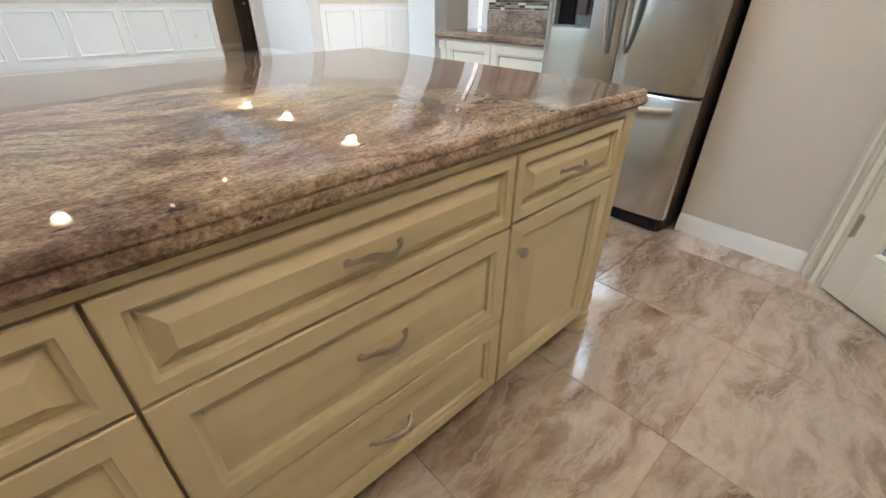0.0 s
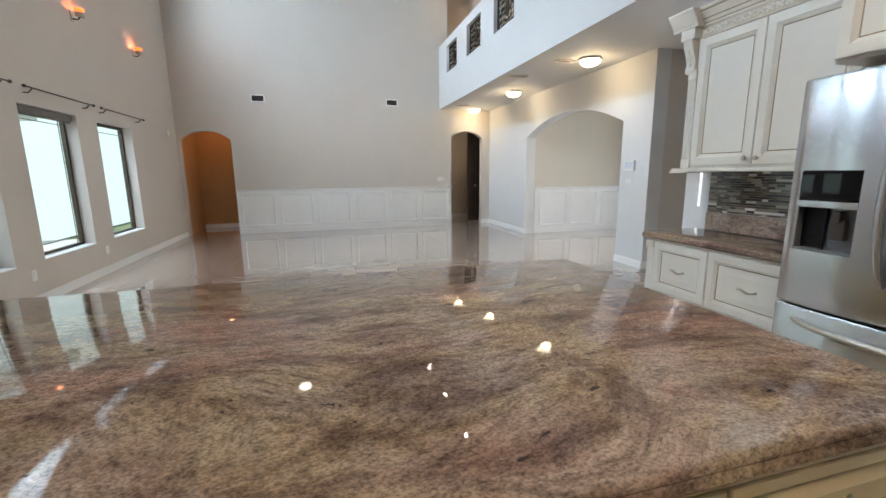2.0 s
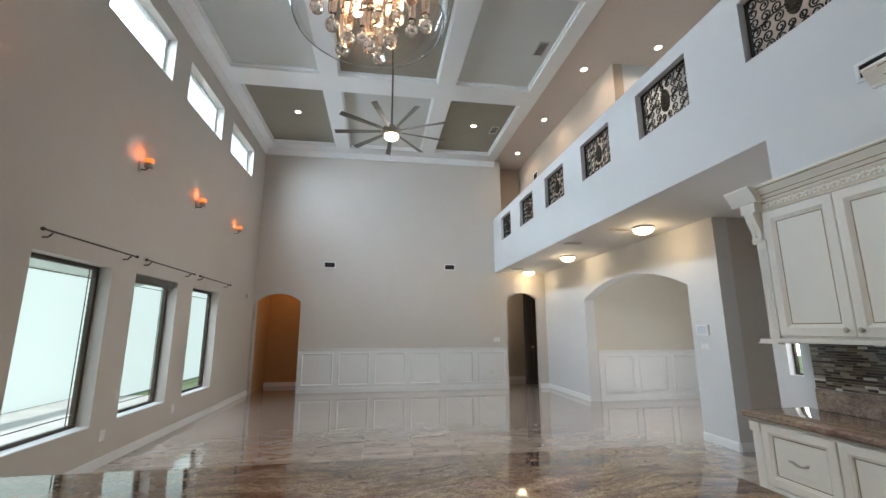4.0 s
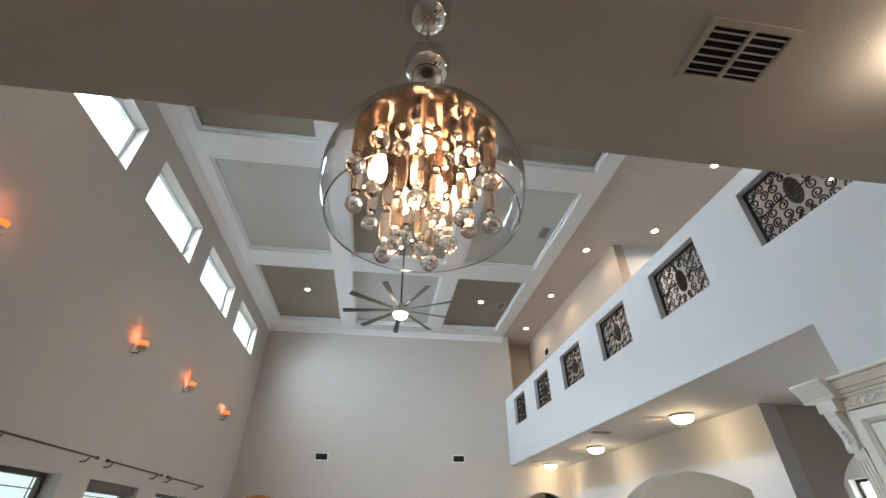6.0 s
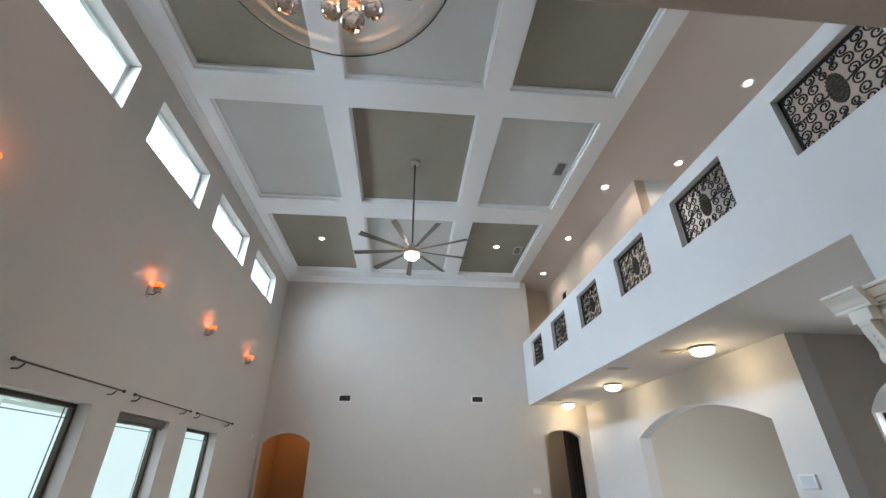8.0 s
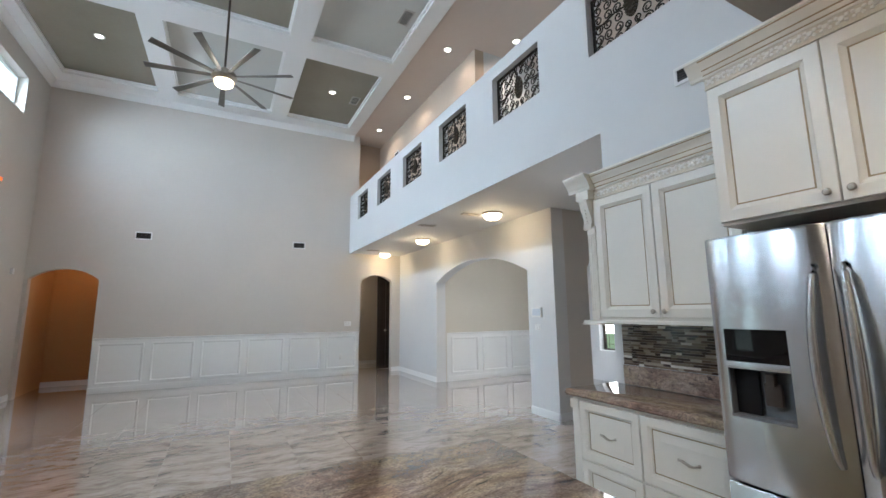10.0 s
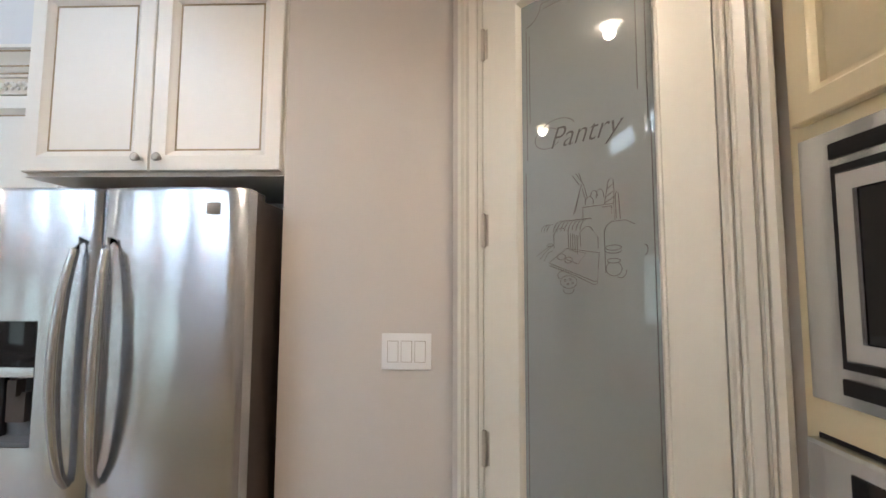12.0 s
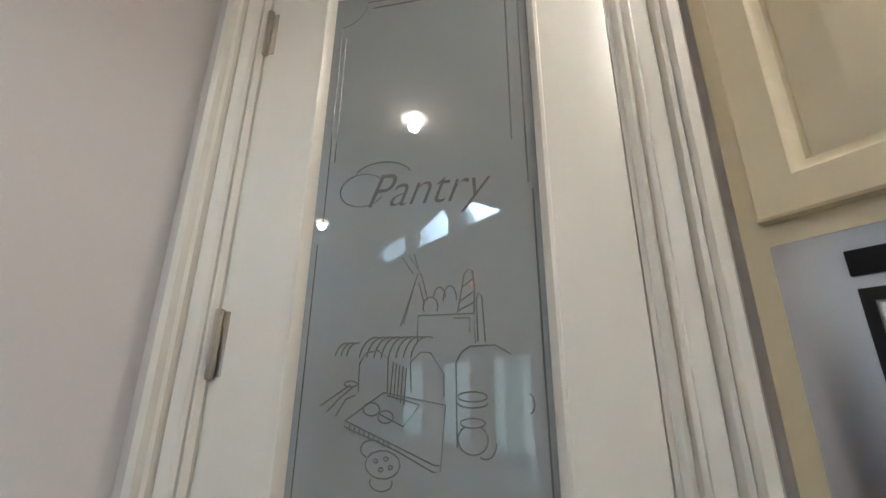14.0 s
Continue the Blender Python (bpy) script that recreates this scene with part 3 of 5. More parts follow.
# outside
solid("ground", boxes((-400, 400, -400, 400, -0.45, -0.35)), GRASS, "mown green lawn", "lawn", "structure")
solid("patio", boxes((-6.8, XL - T, 2.0, 11.6, -0.35, -0.05)), SLAB, "concrete patio slab", "patio", "structure")
# Added glowing sheet past the patio; its emission replaces sunlit surroundings in the windows.
solid("backdrop", boxes((-7.1, -7.0, -2, 24, -0.35, 7)), mat("glowing_pale_backdrop", (0.30, 0.36, 0.32), 0.9, 0, 0, 0, emit=0.72, emit_color=(0.93, 1.0, 0.92)), "glowing pale backdrop standing in for the bright outdoors", "backdrop", "structure")
# Taller glowing sheet added so the clerestory windows show white.
solid("backdrop_sky", boxes((-14.2, -14.0, -40, 160, 6, 60)), mat("glowing_sky_backdrop", (0.5, 0.5, 0.5), 0.9, 0, 0, 0, emit=1.9, emit_color=(0.82, 0.93, 1.0)), "glowing pale blue backdrop standing in for the sky", "backdrop", "structure")
c = thing("patio_column", pose(-5.9, 7.6, -0.05), "white stucco patio column", "column")
part("shaft", boxes((-0.18, 0.18, -0.18, 0.18, 0, 2.6), bevel=0.01), STUCCO, c)
part("base", boxes((-0.23, 0.23, -0.23, 0.23, 0, 0.15), bevel=0.01), STUCCO, c)
part("beam", boxes((-0.18, 0.18, -6, 4, 2.6, 3.0)), STUCCO, c)


# ---- wainscot ----
def wainscot(name, m, length, stiles, height=1.02):
    o = thing(name, m, "white panelled wainscot with a moulded chair rail", "wainscot", "wainscots", "structure")
    part("board", boxes((0, length, -0.012, 0, 0, height - 0.02)), WHITE, o)
    bm = bmesh.new()
    sweep(bm, [(0, 0.955), (0.022, 0.955), (0.026, 0.985), (0.040, 1.0), (0.044, 1.02), (0, 1.02)], (0, length))
    part("chair_rail", bm, WHITE, o)
    part("bottom_rail", boxes((0, length, -0.026, -0.012, 0, 0.11), bevel=0.003), WHITE, o)
    for a, b in zip(stiles, stiles[1:]):
        part("panel_moulding", rings(bmesh.new(), a + 0.06, b - 0.06, 0.16, 0.92, [(0, 0.012), (0.004, 0.034), (0.022, 0.036), (0.036, 0.026), (0.042, 0.0125)]), WHITE, o)
    return o


wainscot("wainscot", pose(-1.80, YF, 0), 5.17, [0.02, 0.88, 1.74, 2.62, 3.49, 4.32, 5.15])
wainscot("wainscot", pose(XR + 0.24, 8.72, 0), 3.0, [0.05, 0.85, 1.65, 2.45])

# ---- cabinetry helpers: local x to the right, front towards -y ----
RAISED = [(0, 0), (0, 0.018), (0.003, 0.021), (0.046, 0.021), (0.052, 0.016), (0.060, 0.014), (0.063, 0.004), (0.068, 0.004), (0.112, 0.022), (0.116, 0.022)]
FLATPANEL = [(0, 0), (0, 0.019), (0.003, 0.022), (0.054, 0.022), (0.058, 0.018), (0.064, 0.015), (0.076, 0.005), (0.090, 0.005)]


def front(name, parent, x0, x1, z0, z1, material, style=RAISED):
    f = min(1.0, min(x1 - x0, z1 - z0) / 0.30)
    style = [(i * f if i > 0.004 else i, d) for i, d in style]
    o = part(name, rings(bmesh.new(), x0, x1, z0, z1, style), material, parent)
    if material is CREAM:
        return o
    a, p = style[6][0], style[6][1] + 0.0006
    bm = rings(bmesh.new(), x0 + a, x1 - a, z0 + a, z1 - a, [(0, p), (0.007, p)])
    bmesh.ops.delete(bm, geom=[f for f in bm.faces if f.calc_center_median().x > x0 + a + 0.01 and f.calc_center_median().x < x1 - a - 0.01 and z0 + a + 0.01 < f.calc_center_median().z < z1 - a - 0.01], context="FACES")
    part("glaze_line", bm, GLAZE, o, "brown glaze line")
    return o


def pull(parent, x, z, w=0.115, y=-0.019):
    """A bowed bar pull with leaf-like swellings."""
    pts = []
    for k in range(17):
        u = k / 16
        pts.append((x + (u - 0.5) * w, y - 0.005 - 0.022 * math.sin(math.pi * u) ** 0.6, z + 0.007 * math.sin(2 * math.pi * u)))
    bm = tube(bmesh.new(), pts, lambda u: 0.0035 + 0.0045 * math.sin(math.pi * u) ** 2 + 0.0015 * abs(math.cos(3 * math.pi * u)), 8)
    for s in (-0.5, 0.5):
        lathe(bm, [(0.009, 0.0), (0.009, 0.004), (0.005, 0.007), (0.0, 0.008)], 10, (x + s * w, y, z), "y")
    return part("handle", bm, NICKEL, parent, "brushed nickel bow pull")


def knob(parent, x, z, y=-0.019):
    bm = lathe(bmesh.new(), [(0.008, 0), (0.006, 0.006), (0.006, 0.012), (0.014, 0.017), (0.016, 0.024), (0.011, 0.029), (0.0, 0.031)], 16, (x, y, z), "y")
    return part("knob", bm, NICKEL, parent, "brushed nickel knob")


def fluted(x0, x1, z0, z1, proud=0.02, n=4):
    """A pilaster with n grooves."""
    bm = boxes((x0, x1, -proud + 0.006, 0, z0, z1))
    box(bm, x0, x1, -proud, -proud + 0.006, z0, z0 + 0.06), box(bm, x0, x1, -proud, -proud + 0.006, z1 - 0.06, z1)
    step = (x1 - x0) / (n + 0.5)
    for k in range(n + 1):
        a = x0 + k * step
        lathe(bm, [(0.0, z0 + 0.05), (step * 0.27, z0 + 0.055), (step * 0.27, z1 - 0.055), (0.0, z1 - 0.05)], 8, (a + step * 0.27, -proud + 0.006, 0))
    return bm


def edge_slab(x0, x1, y0, y1, top, thick=0.05):
    """A stone top with a stepped, rounded edge."""
    bm = bmesh.new()
    prof = [(0.020, -thick), (0.012, -thick + 0.002), (0.004, -thick + 0.008), (0.0, -thick + 0.016), (0.002, -thick + 0.024), (0.008, -0.020), (0.006, -0.015), (0.008, -0.008), (0.014, -0.002), (0.020, 0.0)]
    r, last = 0.03, None
    for ins, dz in prof:
        cur = []
        for cx, cy, a0 in ((x1, y0, -90), (x1, y1, 0), (x0, y1, 90), (x0, y0, 180)):
            sx, sy = (-1 if cx == x1 else 1), (-1 if cy == y1 else 1)
            for k in range(5):
                a = radians(a0 + k * 22.5)
                cur.append(bm.verts.new((cx + sx * (r) + (r - ins) * math.cos(a), cy + sy * r + (r - ins) * math.sin(a), top + dz)))
        if last:
            m = len(cur)
            for k in range(m):
                bm.faces.new((last[k], last[(k + 1) % m], cur[(k + 1) % m], cur[k]))
        else:
            bm.faces.new(cur[::-1])
        last = cur
    bm.faces.new(last)
    return bm


CORNICE = [(0, 0), (0.022, 0), (0.026, 0.012), (0.026, 0.020), (0.034, 0.028), (0.040, 0.045), (0.058, 0.075), (0.074, 0.090), (0.078, 0.105), (0.086, 0.108), (0.086, 0.125), (0, 0.125)]


def cornice(parent, x0, x1, z, depth, sides, material, scale=1.0, frieze=0.075):
    """Carved frieze below a crown, with returns along the sides named."""
    bm = boxes((x0, x1, -0.012, 0.0, z, z + frieze))
    box(bm, x0, x1, -0.020, -0.012, z, z + 0.010, bevel=0.003)
    f = part("frieze", bm, ANTIQUE, parent, "tan glazed ground behind the carving")
    bm, n = bmesh.new(), int((x1 - x0) / 0.052)
    for k in range(n):
        cx = x0 + (k + 0.5) * (x1 - x0) / n
        for dx, dz, r, h in ((0, 0.0, 0.013, 0.010), (-0.017, 0.010, 0.009, 0.007), (0.017, 0.010, 0.009, 0.007), (-0.014, -0.012, 0.008, 0.006), (0.014, -0.012, 0.008, 0.006)):
            lathe(bm, [(r, 0), (r * 0.8, h * 0.7), (0, h)], 7, (cx + dx, -0.012, z + 0.042 + dz), "y")
    part("carving", bm, material, f, "carved leaf relief")
    o = [(a * scale, b * scale + z + frieze) for a, b in CORNICE]
    w = CORNICE[-3][0] * scale
    bm = sweep(bmesh.new(), o, (x0 - (w if "l" in sides else 0), x1 + (w if "r" in sides else 0)))
    crown = part("crown", bm, material, parent)
    for u, v in ((0.0262, 0.016), (0.041, 0.046), (0.0765, 0.098)):
        a, b = u * scale + 0.0012, v * scale + z + frieze
        part("glaze_line", boxes((x0, x1, -a, -a + 0.004, b - 0.0035, b + 0.0035)), GLAZE, crown, "brown glaze line")
    for s in sides:
        bm = sweep(bmesh.new(), o, (0, depth))
        m = pose(x0, depth, 0, 0, 0, -90) if s == "l" else pose(x1, 0, 0, 0, 0, 90)
        bmesh.ops.transform(bm, verts=bm.verts, matrix=m)
        part("crown_return", bm, material, parent)


# ---- kitchen island ----
isl = thing("kitchen_island", pose(0, 0.727, 0), "cream painted kitchen island with raised-panel drawers", "island")
part("body", boxes((-1.62, 1.395, 0.0, 1.36, 0.09, 0.868)), CREAM, isl)
part("gap_backing", boxes((-1.58, 1.336, -0.002, 0.0, 0.092, 0.848)), GLAZE, isl, "brown glaze in the gaps between fronts")
part("plinth", boxes((-1.56, 1.32, 0.06, 1.30, 0.0, 0.09)), CREAM, isl)
for x0, x1 in ((-1.575, -0.775), (-0.767, 0.026), (0.032, 0.828)):
    for z0, z1 in ((0.662, 0.846), (0.360, 0.655), (0.095, 0.353)):
        d = front("drawer", isl, x0, x1, z0, z1, CREAM)
        pull(d, (x0 + x1) / 2, (z0 + z1) / 2 + (0.0 if z1 > 0.8 else 0.02))
d = front("drawer", isl, 0.836, 1.330, 0.668, 0.846, CREAM)
pull(d, 1.083, 0.757)
d = front("cabinet_door", isl, 0.836, 1.330, 0.095, 0.660, CREAM)
knob(d, 0.872, 0.575)
part("post", fluted(1.338, 1.396, 0.115, 0.866, 0.02, 3), CREAM, isl, "fluted corner post")
bm = lathe(bmesh.new(), [(0.0, 0.0), (0.040, 0.0), (0.048, 0.012), (0.050, 0.03), (0.044, 0.045), (0.034, 0.052), (0.040, 0.060), (0.046, 0.075), (0.046, 0.095), (0.038, 0.102), (0.038, 0.118), (0, 0.118)], 24, (1.362, 0.012, 0))
part("foot", bm, CREAM, isl, "turned bun foot")
part("cove_moulding", boxes((-1.64, 1.405, -0.022, 1.37, 0.852, 0.870), bevel=0.004), CREAM, isl)
for k, (y0, y1) in enumerate(((0.03, 0.68), (0.70, 1.34))):
    o = front("end_panel", isl, 0, y1 - y0, 0.12, 0.84, CREAM)
    o.matrix_basis = pose(1.395, y0, 0, 0, 0, 90)
top = solid("island_worktop", edge_slab(-1.70, 1.432, 0.683, 2.195, 0.922, 0.052), GRANITE, "polished brown granite worktop with dark flecks on the island", "worktop")

# ---- refrigerator ----
fr = thing("refrigerator", pose(2.352, 1.738, 0, 0, 0, -90), "stainless steel french-door refrigerator with an ice dispenser", "refrigerator")
part("cabinet", boxes((0.008, 0.900, 0.065, 0.70, 0.03, 1.765), bevel=0.006), DARK, fr, "dark grey enamelled sides")
part("kick_grille", boxes((0.03, 0.875, 0.03, 0.065, 0.012, 0.085), *[(0.08, 0.83, 0.025, 0.031, 0.022 + 0.014 * k, 0.030 + 0.014 * k) for k in range(4)]), BLACK, fr)
part("hinge_cover", boxes((0.80, 0.895, 0.02, 0.14, 1.765, 1.790), bevel=0.006), DARK, fr)


def fridge_door(x0, x1, z0, z1, hole=None, bulge=0.018):
    bm = bmesh.new()
    us = [x0 + (x1 - x0) * k / 16 for k in range(17)]
    vs = [z0, z0 + 0.012, z1 - 0.012, z1]
    if hole:
        us, vs = sorted({*us, hole[0], hole[1]}), sorted({*vs, hole[2], hole[3]})
    def y(x, z):
        u = (x - x0) / (x1 - x0) * 2 - 1
        return -bulge * (1 - u * u) - (0.0 if abs(u) < 0.97 else -0.008) - (0.0 if z0 < z < z1 else -0.006)
    g = [[bm.verts.new((u, y(u, v), v)) for v in vs] for u in us]
    back = [[bm.verts.new((u, 0.06, v)) for v in vs] for u in us]
    for i in range(len(us) - 1):
        for j in range(len(vs) - 1):
            if hole and hole[0] <= us[i] < hole[1] and hole[2] <= vs[j] < hole[3]:
                continue
            bm.faces.new((g[i][j], g[i + 1][j], g[i + 1][j + 1], g[i][j + 1]))
    for i in range(len(us) - 1):
        for j in (0, len(vs) - 1):
            bm.faces.new((g[i][j], g[i + 1][j], back[i + 1][j], back[i][j]))
    for j in range(len(vs) - 1):
        for i in (0, len(us) - 1):
            bm.faces.new((g[i][j], g[i][j + 1], back[i][j + 1], back[i][j]))
    return bm


ld = part("left_door", fridge_door(0.0, 0.4475, 0.745, 1.785, (0.052, 0.290, 1.010, 1.378)), STEEL, fr)
rd = part("right_door", fridge_door(0.4525, 0.905, 0.745, 1.785), STEEL, fr)
fz = part("freezer_drawer", fridge_door(0.0, 0.905, 0.095, 0.732), STEEL, fr)
part("control_panel", boxes((0.052, 0.290, -0.012, 0.03, 1.242, 1.378), bevel=0.004), BGLASS, ld, "black glass control panel")
part("silver_bar", boxes((0.052, 0.290, -0.020, 0.0, 1.212, 1.242), bevel=0.005), STEEL, ld)
part("dispenser_niche", boxes((0.052, 0.290, 0.048, 0.055, 1.010, 1.215), (0.052, 0.057, -0.008, 0.05, 1.010, 1.212), (0.285, 0.290, -0.008, 0.05, 1.010, 1.212), (0.052, 0.290, -0.012, 0.05, 1.010, 1.022)), GREYP, ld, "dark grey dispenser recess")
part("recess_side", boxes((0.057, 0.150, 0.030, 0.048, 1.022, 1.212), bevel=0.006), BLACK, ld)
part("paddle", boxes((0.175, 0.235, 0.015, 0.035, 1.07, 1.16), (0.19, 0.22, 0.0, 0.03, 1.15, 1.20), bevel=0.005), DARK, ld)
part("badge", boxes((0.742, 0.828, -0.014, -0.004, 1.700, 1.740), bevel=0.003), NICKEL, rd, "plain metal badge")
for door, x, s in ((ld, 0.408, -1), (rd, 0.497, 1)):
    pts = [(x + s * 0.016 * math.sin(math.pi * k / 20), -0.014 - 0.050 * math.sin(math.pi * k / 20) ** 0.45, 0.905 + 0.72 * k / 20) for k in range(21)]
    part("handle", tube(bmesh.new(), pts, lambda u: 0.012 + 0.007 * math.sin(math.pi * u), 12), STEEL, door, "bowed metal handle")
pts = [(0.10 + 0.705 * k / 20, -0.012 - 0.055 * math.sin(math.pi * k / 20) ** 0.4, 0.672 - 0.01 * math.sin(math.pi * k / 20)) for k in range(21)]
part("handle", tube(bmesh.new(), pts, lambda u: 0.011 + 0.005 * math.sin(math.pi * u), 12), NICKEL, fz, "bowed metal handle")

# ---- cabinets along the wall ----
c = thing("fridge_cabinet", pose(2.542, 1.752, 0, 0, 0, -90), "ivory painted cabinet with two doors above the refrigerator", "cabinet")
part("body", boxes((0.0, 0.948, 0.0, 0.535, 1.870, 2.60)), IVORY, c)
for x0, x1, kx in ((0.008, 0.470, 0.435), (0.476, 0.940, 0.512)):
    d = front("cabinet_door", c, x0, x1, 1.885, 2.585, IVORY, FLATPANEL)
    knob(d, kx, 1.93)
cornice(c, 0.0, 0.948, 2.590, 0.535, "l", IVORY, 0.80, 0.070)

c = thing("wall_cabinet", pose(2.772, 2.862, 0, 0, 0, -90), "ivory painted wall cabinet with two doors and a carved corbel", "cabinet")
part("body", boxes((0.045, 1.108, 0.0, 0.305, 1.395, 2.29)), IVORY, c)
for x0, x1, kx in ((0.130, 0.590, 0.555), (0.596, 1.10, 0.632)):
    d = front("cabinet_door", c, x0, x1, 1.415, 2.270, IVORY, FLATPANEL)
    knob(d, kx, 1.455)
part("pilaster", fluted(0.050, 0.122, 1.40, 2.08, 0.02, 3), IVORY, c, "fluted pilaster")
part("light_rail", boxes((-0.02, 1.108, -0.035, 0.31, 1.372, 1.395), (-0.03, 0.125, -0.045, 0.31, 1.362, 1.374), bevel=0.005), IVORY, c)
bm = bmesh.new()
side = [(0, 2.06), (0.022, 2.06), (0.030, 2.075), (0.030, 2.095), (0.022, 2.11), (0.026, 2.15), (0.046, 2.20), (0.058, 2.235), (0.060, 2.255), (0.066, 2.262), (0.066, 2.28), (0, 2.28)]
sweep(bm, side, (0.026, 0.100))
for k in range(6):
    lathe(bm, [(0.012, 0), (0.008, 0.006), (0, 0.008)], 8, (0.063, -0.026 - 0.005 * k, 2.085 + 0.030 * k), "y")
part("corbel", bm, IVORY, c, "carved scroll corbel")
bm = boxes((0.004, 0.122, -0.070, 0.0, 2.28, 2.350), bevel=0.004)
part("corbel_block", bm, IVORY, c)
bm = sweep(bmesh.new(), [(0.055 + 0.9 * a, 0.9 * b + 2.350) for a, b in CORNICE[1:-1]] + [(0, 2.4625), (0, 2.350)], (-0.060, 0.150))
part("corbel_crown", bm, IVORY, c)
cornice(c, 0.125, 1.108, 2.275, 0.305, "", IVORY, 0.90, 0.075)
bm = sweep(bmesh.new(), [(0.9 * a, 0.9 * b + 2.35) for a, b in CORNICE], (0, 0.305))
bmesh.ops.transform(bm, verts=bm.verts, matrix=pose(0.0, 0.305, 0, 0, 0, -90))
part("crown_return", bm, IVORY, c)

c = thing("base_cabinet", pose(2.585, 2.875, 0, 0, 0, -90), "ivory painted base cabinet with four raised-panel drawers", "cabinet")
part("body", boxes((0.0, 1.115, 0.0, 0.49, 0.10, 0.872)), IVORY, c)
part("plinth", boxes((0.02, 1.115, 0.05, 0.49, 0.0, 0.10)), IVORY, c)
for x0, x1 in ((0.075, 0.535), (0.545, 1.105)):
    for z0, z1 in ((0.490, 0.855), (0.115, 0.478)):
        d = front("drawer", c, x0, x1, z0, z1, IVORY)
        pull(d, (x0 + x1) / 2, (z0 + z1) / 2, 0.11)
part("pilaster", boxes((0.002, 0.066, -0.014, 0.0, 0.11, 0.80), (-0.004, 0.070, -0.028, 0.0, 0.80, 0.86), bevel=0.004), IVORY, c)
w = solid("wall_worktop", edge_slab(0, 1.185, 0, 0.535, 0.922, 0.045), GRANITE, "polished brown granite worktop along the wall", "worktop")
w.matrix_basis = pose(2.545, 2.935, 0, 0, 0, -90)
w = solid("granite_upstand", boxes((0, 1.075, -0.02, 0, 0.922, 1.06), bevel=0.004), GRANITE, "brown granite upstand behind the worktop", "upstand")
w.matrix_basis = pose(XH, 2.83, 0, 0, 0, -90)
mo = thing("mosaic_backsplash", pose(XH, 2.83, 1.062, 0, 0, -90), "brown glass mosaic backsplash of thin strips", "backsplash")
part("grout_bed", boxes((0, 1.075, -0.004, 0, 0, 0.308)), GROUT, mo)
strips = [finish(boxes((0.0008, L - 0.0008, -0.009, -0.004, 0.001, 0.0155)), "strip", MOSAIC, False) for L in (0.04, 0.055, 0.075, 0.10)]
rnd = random.Random(4)
for row in range(18):
    x = 0.0
    while x < 1.06:
        k = rnd.randrange(4)
        L = (0.04, 0.055, 0.075, 0.10)[k]
        if x + L > 1.075:
            k, L = 0, 0.04
            if x + L > 1.08:
                break
        part("strip", strips[k], MOSAIC, mo, at=(x, 0, row * 0.0171))
        x += L

# ---- oven tower ----
ov = thing("oven_cabinet", pose(1.902, -0.452, 0, 0, 0, 180), "cream tall cabinet housing a microwave and a wall oven", "cabinet")
part("body", boxes((-0.02, 0.80, 0.0, 0.62, 0.0, 2.60)), CREAM, ov)
front("cabinet_door", ov, 0.008, 0.40, 1.792, 2.56, CREAM)
front("cabinet_door", ov, 0.406, 0.795, 1.792, 2.56, CREAM)
front("drawer", ov, 0.01, 0.79, 0.12, 0.50, CREAM)
mw = thing("microwave_oven", pose(1.902, -0.454, 0, 0, 0, 180), "built-in stainless steel microwave with a dark glass door", "microwave")
part("trim_frame", boxes((0.012, 0.788, -0.016, 0.0, 1.300, 1.762), bevel=0.004), STEEL, mw)
part("door_gap", boxes((0.078, 0.722, -0.018, -0.016, 1.362, 1.698), bevel=0.0008), BLACK, mw)
d = part("microwave_door", rings(bmesh.new(), 0.089, 0.711, 1.375, 1.685, [(0, 0.016), (0, 0.020), (0.004, 0.024), (0.032, 0.024), (0.036, 0.012)]), STEEL, mw)
part("door_glass", boxes((0.122, 0.678, -0.0185, -0.0165, 1.408, 1.652)), BGLASS, d)
for z0, z1 in ((1.711, 1.738), (1.320, 1.346)):
    part("vent_slot", boxes((0.076, 0.724, -0.0185, -0.016, z0, z1), bevel=0.001), BLACK, mw)
wo = thing("wall_oven", pose(1.902, -0.454, 0, 0, 0, 180), "stainless steel wall oven with a dark glass door", "oven")
part("oven_door", rings(bmesh.new(), 0.012, 0.788, 0.56, 1.232, [(0, 0), (0, 0.028), (0.005, 0.034), (0.05, 0.034)]), STEEL, wo)
part("door_gap", boxes((0.007, 0.793, -0.004, 0.0, 0.555, 1.238)), BLACK, wo)
part("door_glass", boxes((0.100, 0.700, -0.037, -0.034, 0.66, 1.205), bevel=0.001), BGLASS, wo)

# ---- pantry door ----
pd = thing("door_1", PM, "closed ivory pantry door with a tall etched frosted pane", "door", "", "structure")
Z1 = 2.44
slab = part("slab", boxes((0.142, 0.268, -0.008, 0.035, 0.01, Z1), (0.660, 0.774, -0.008, 0.035, 0.01, Z1), (0.268, 0.660, -0.008, 0.035, 2.355, Z1), (0.268, 0.660, -0.008, 0.035, 0.01, 0.26), bevel=0.002), DOORP, pd)
pane = part("pane", boxes((0.278, 0.650, 0.004, 0.012, 0.268, 2.348)), FROST, pd, "grey frosted glass with etched lettering")
bm = rings(bmesh.new(), 0.262, 0.666, 0.254, 2.361, [(0, 0.008), (0.002, 0.013), (0.007, 0.014), (0.012, 0.008), (0.016, 0.0), (0.017, -0.004)])
bmesh.ops.delete(bm, geom=[max(bm.faces, key=lambda f: f.calc_area())], context="FACES")
bead = part("glass_bead", bm, DOORP, pd)


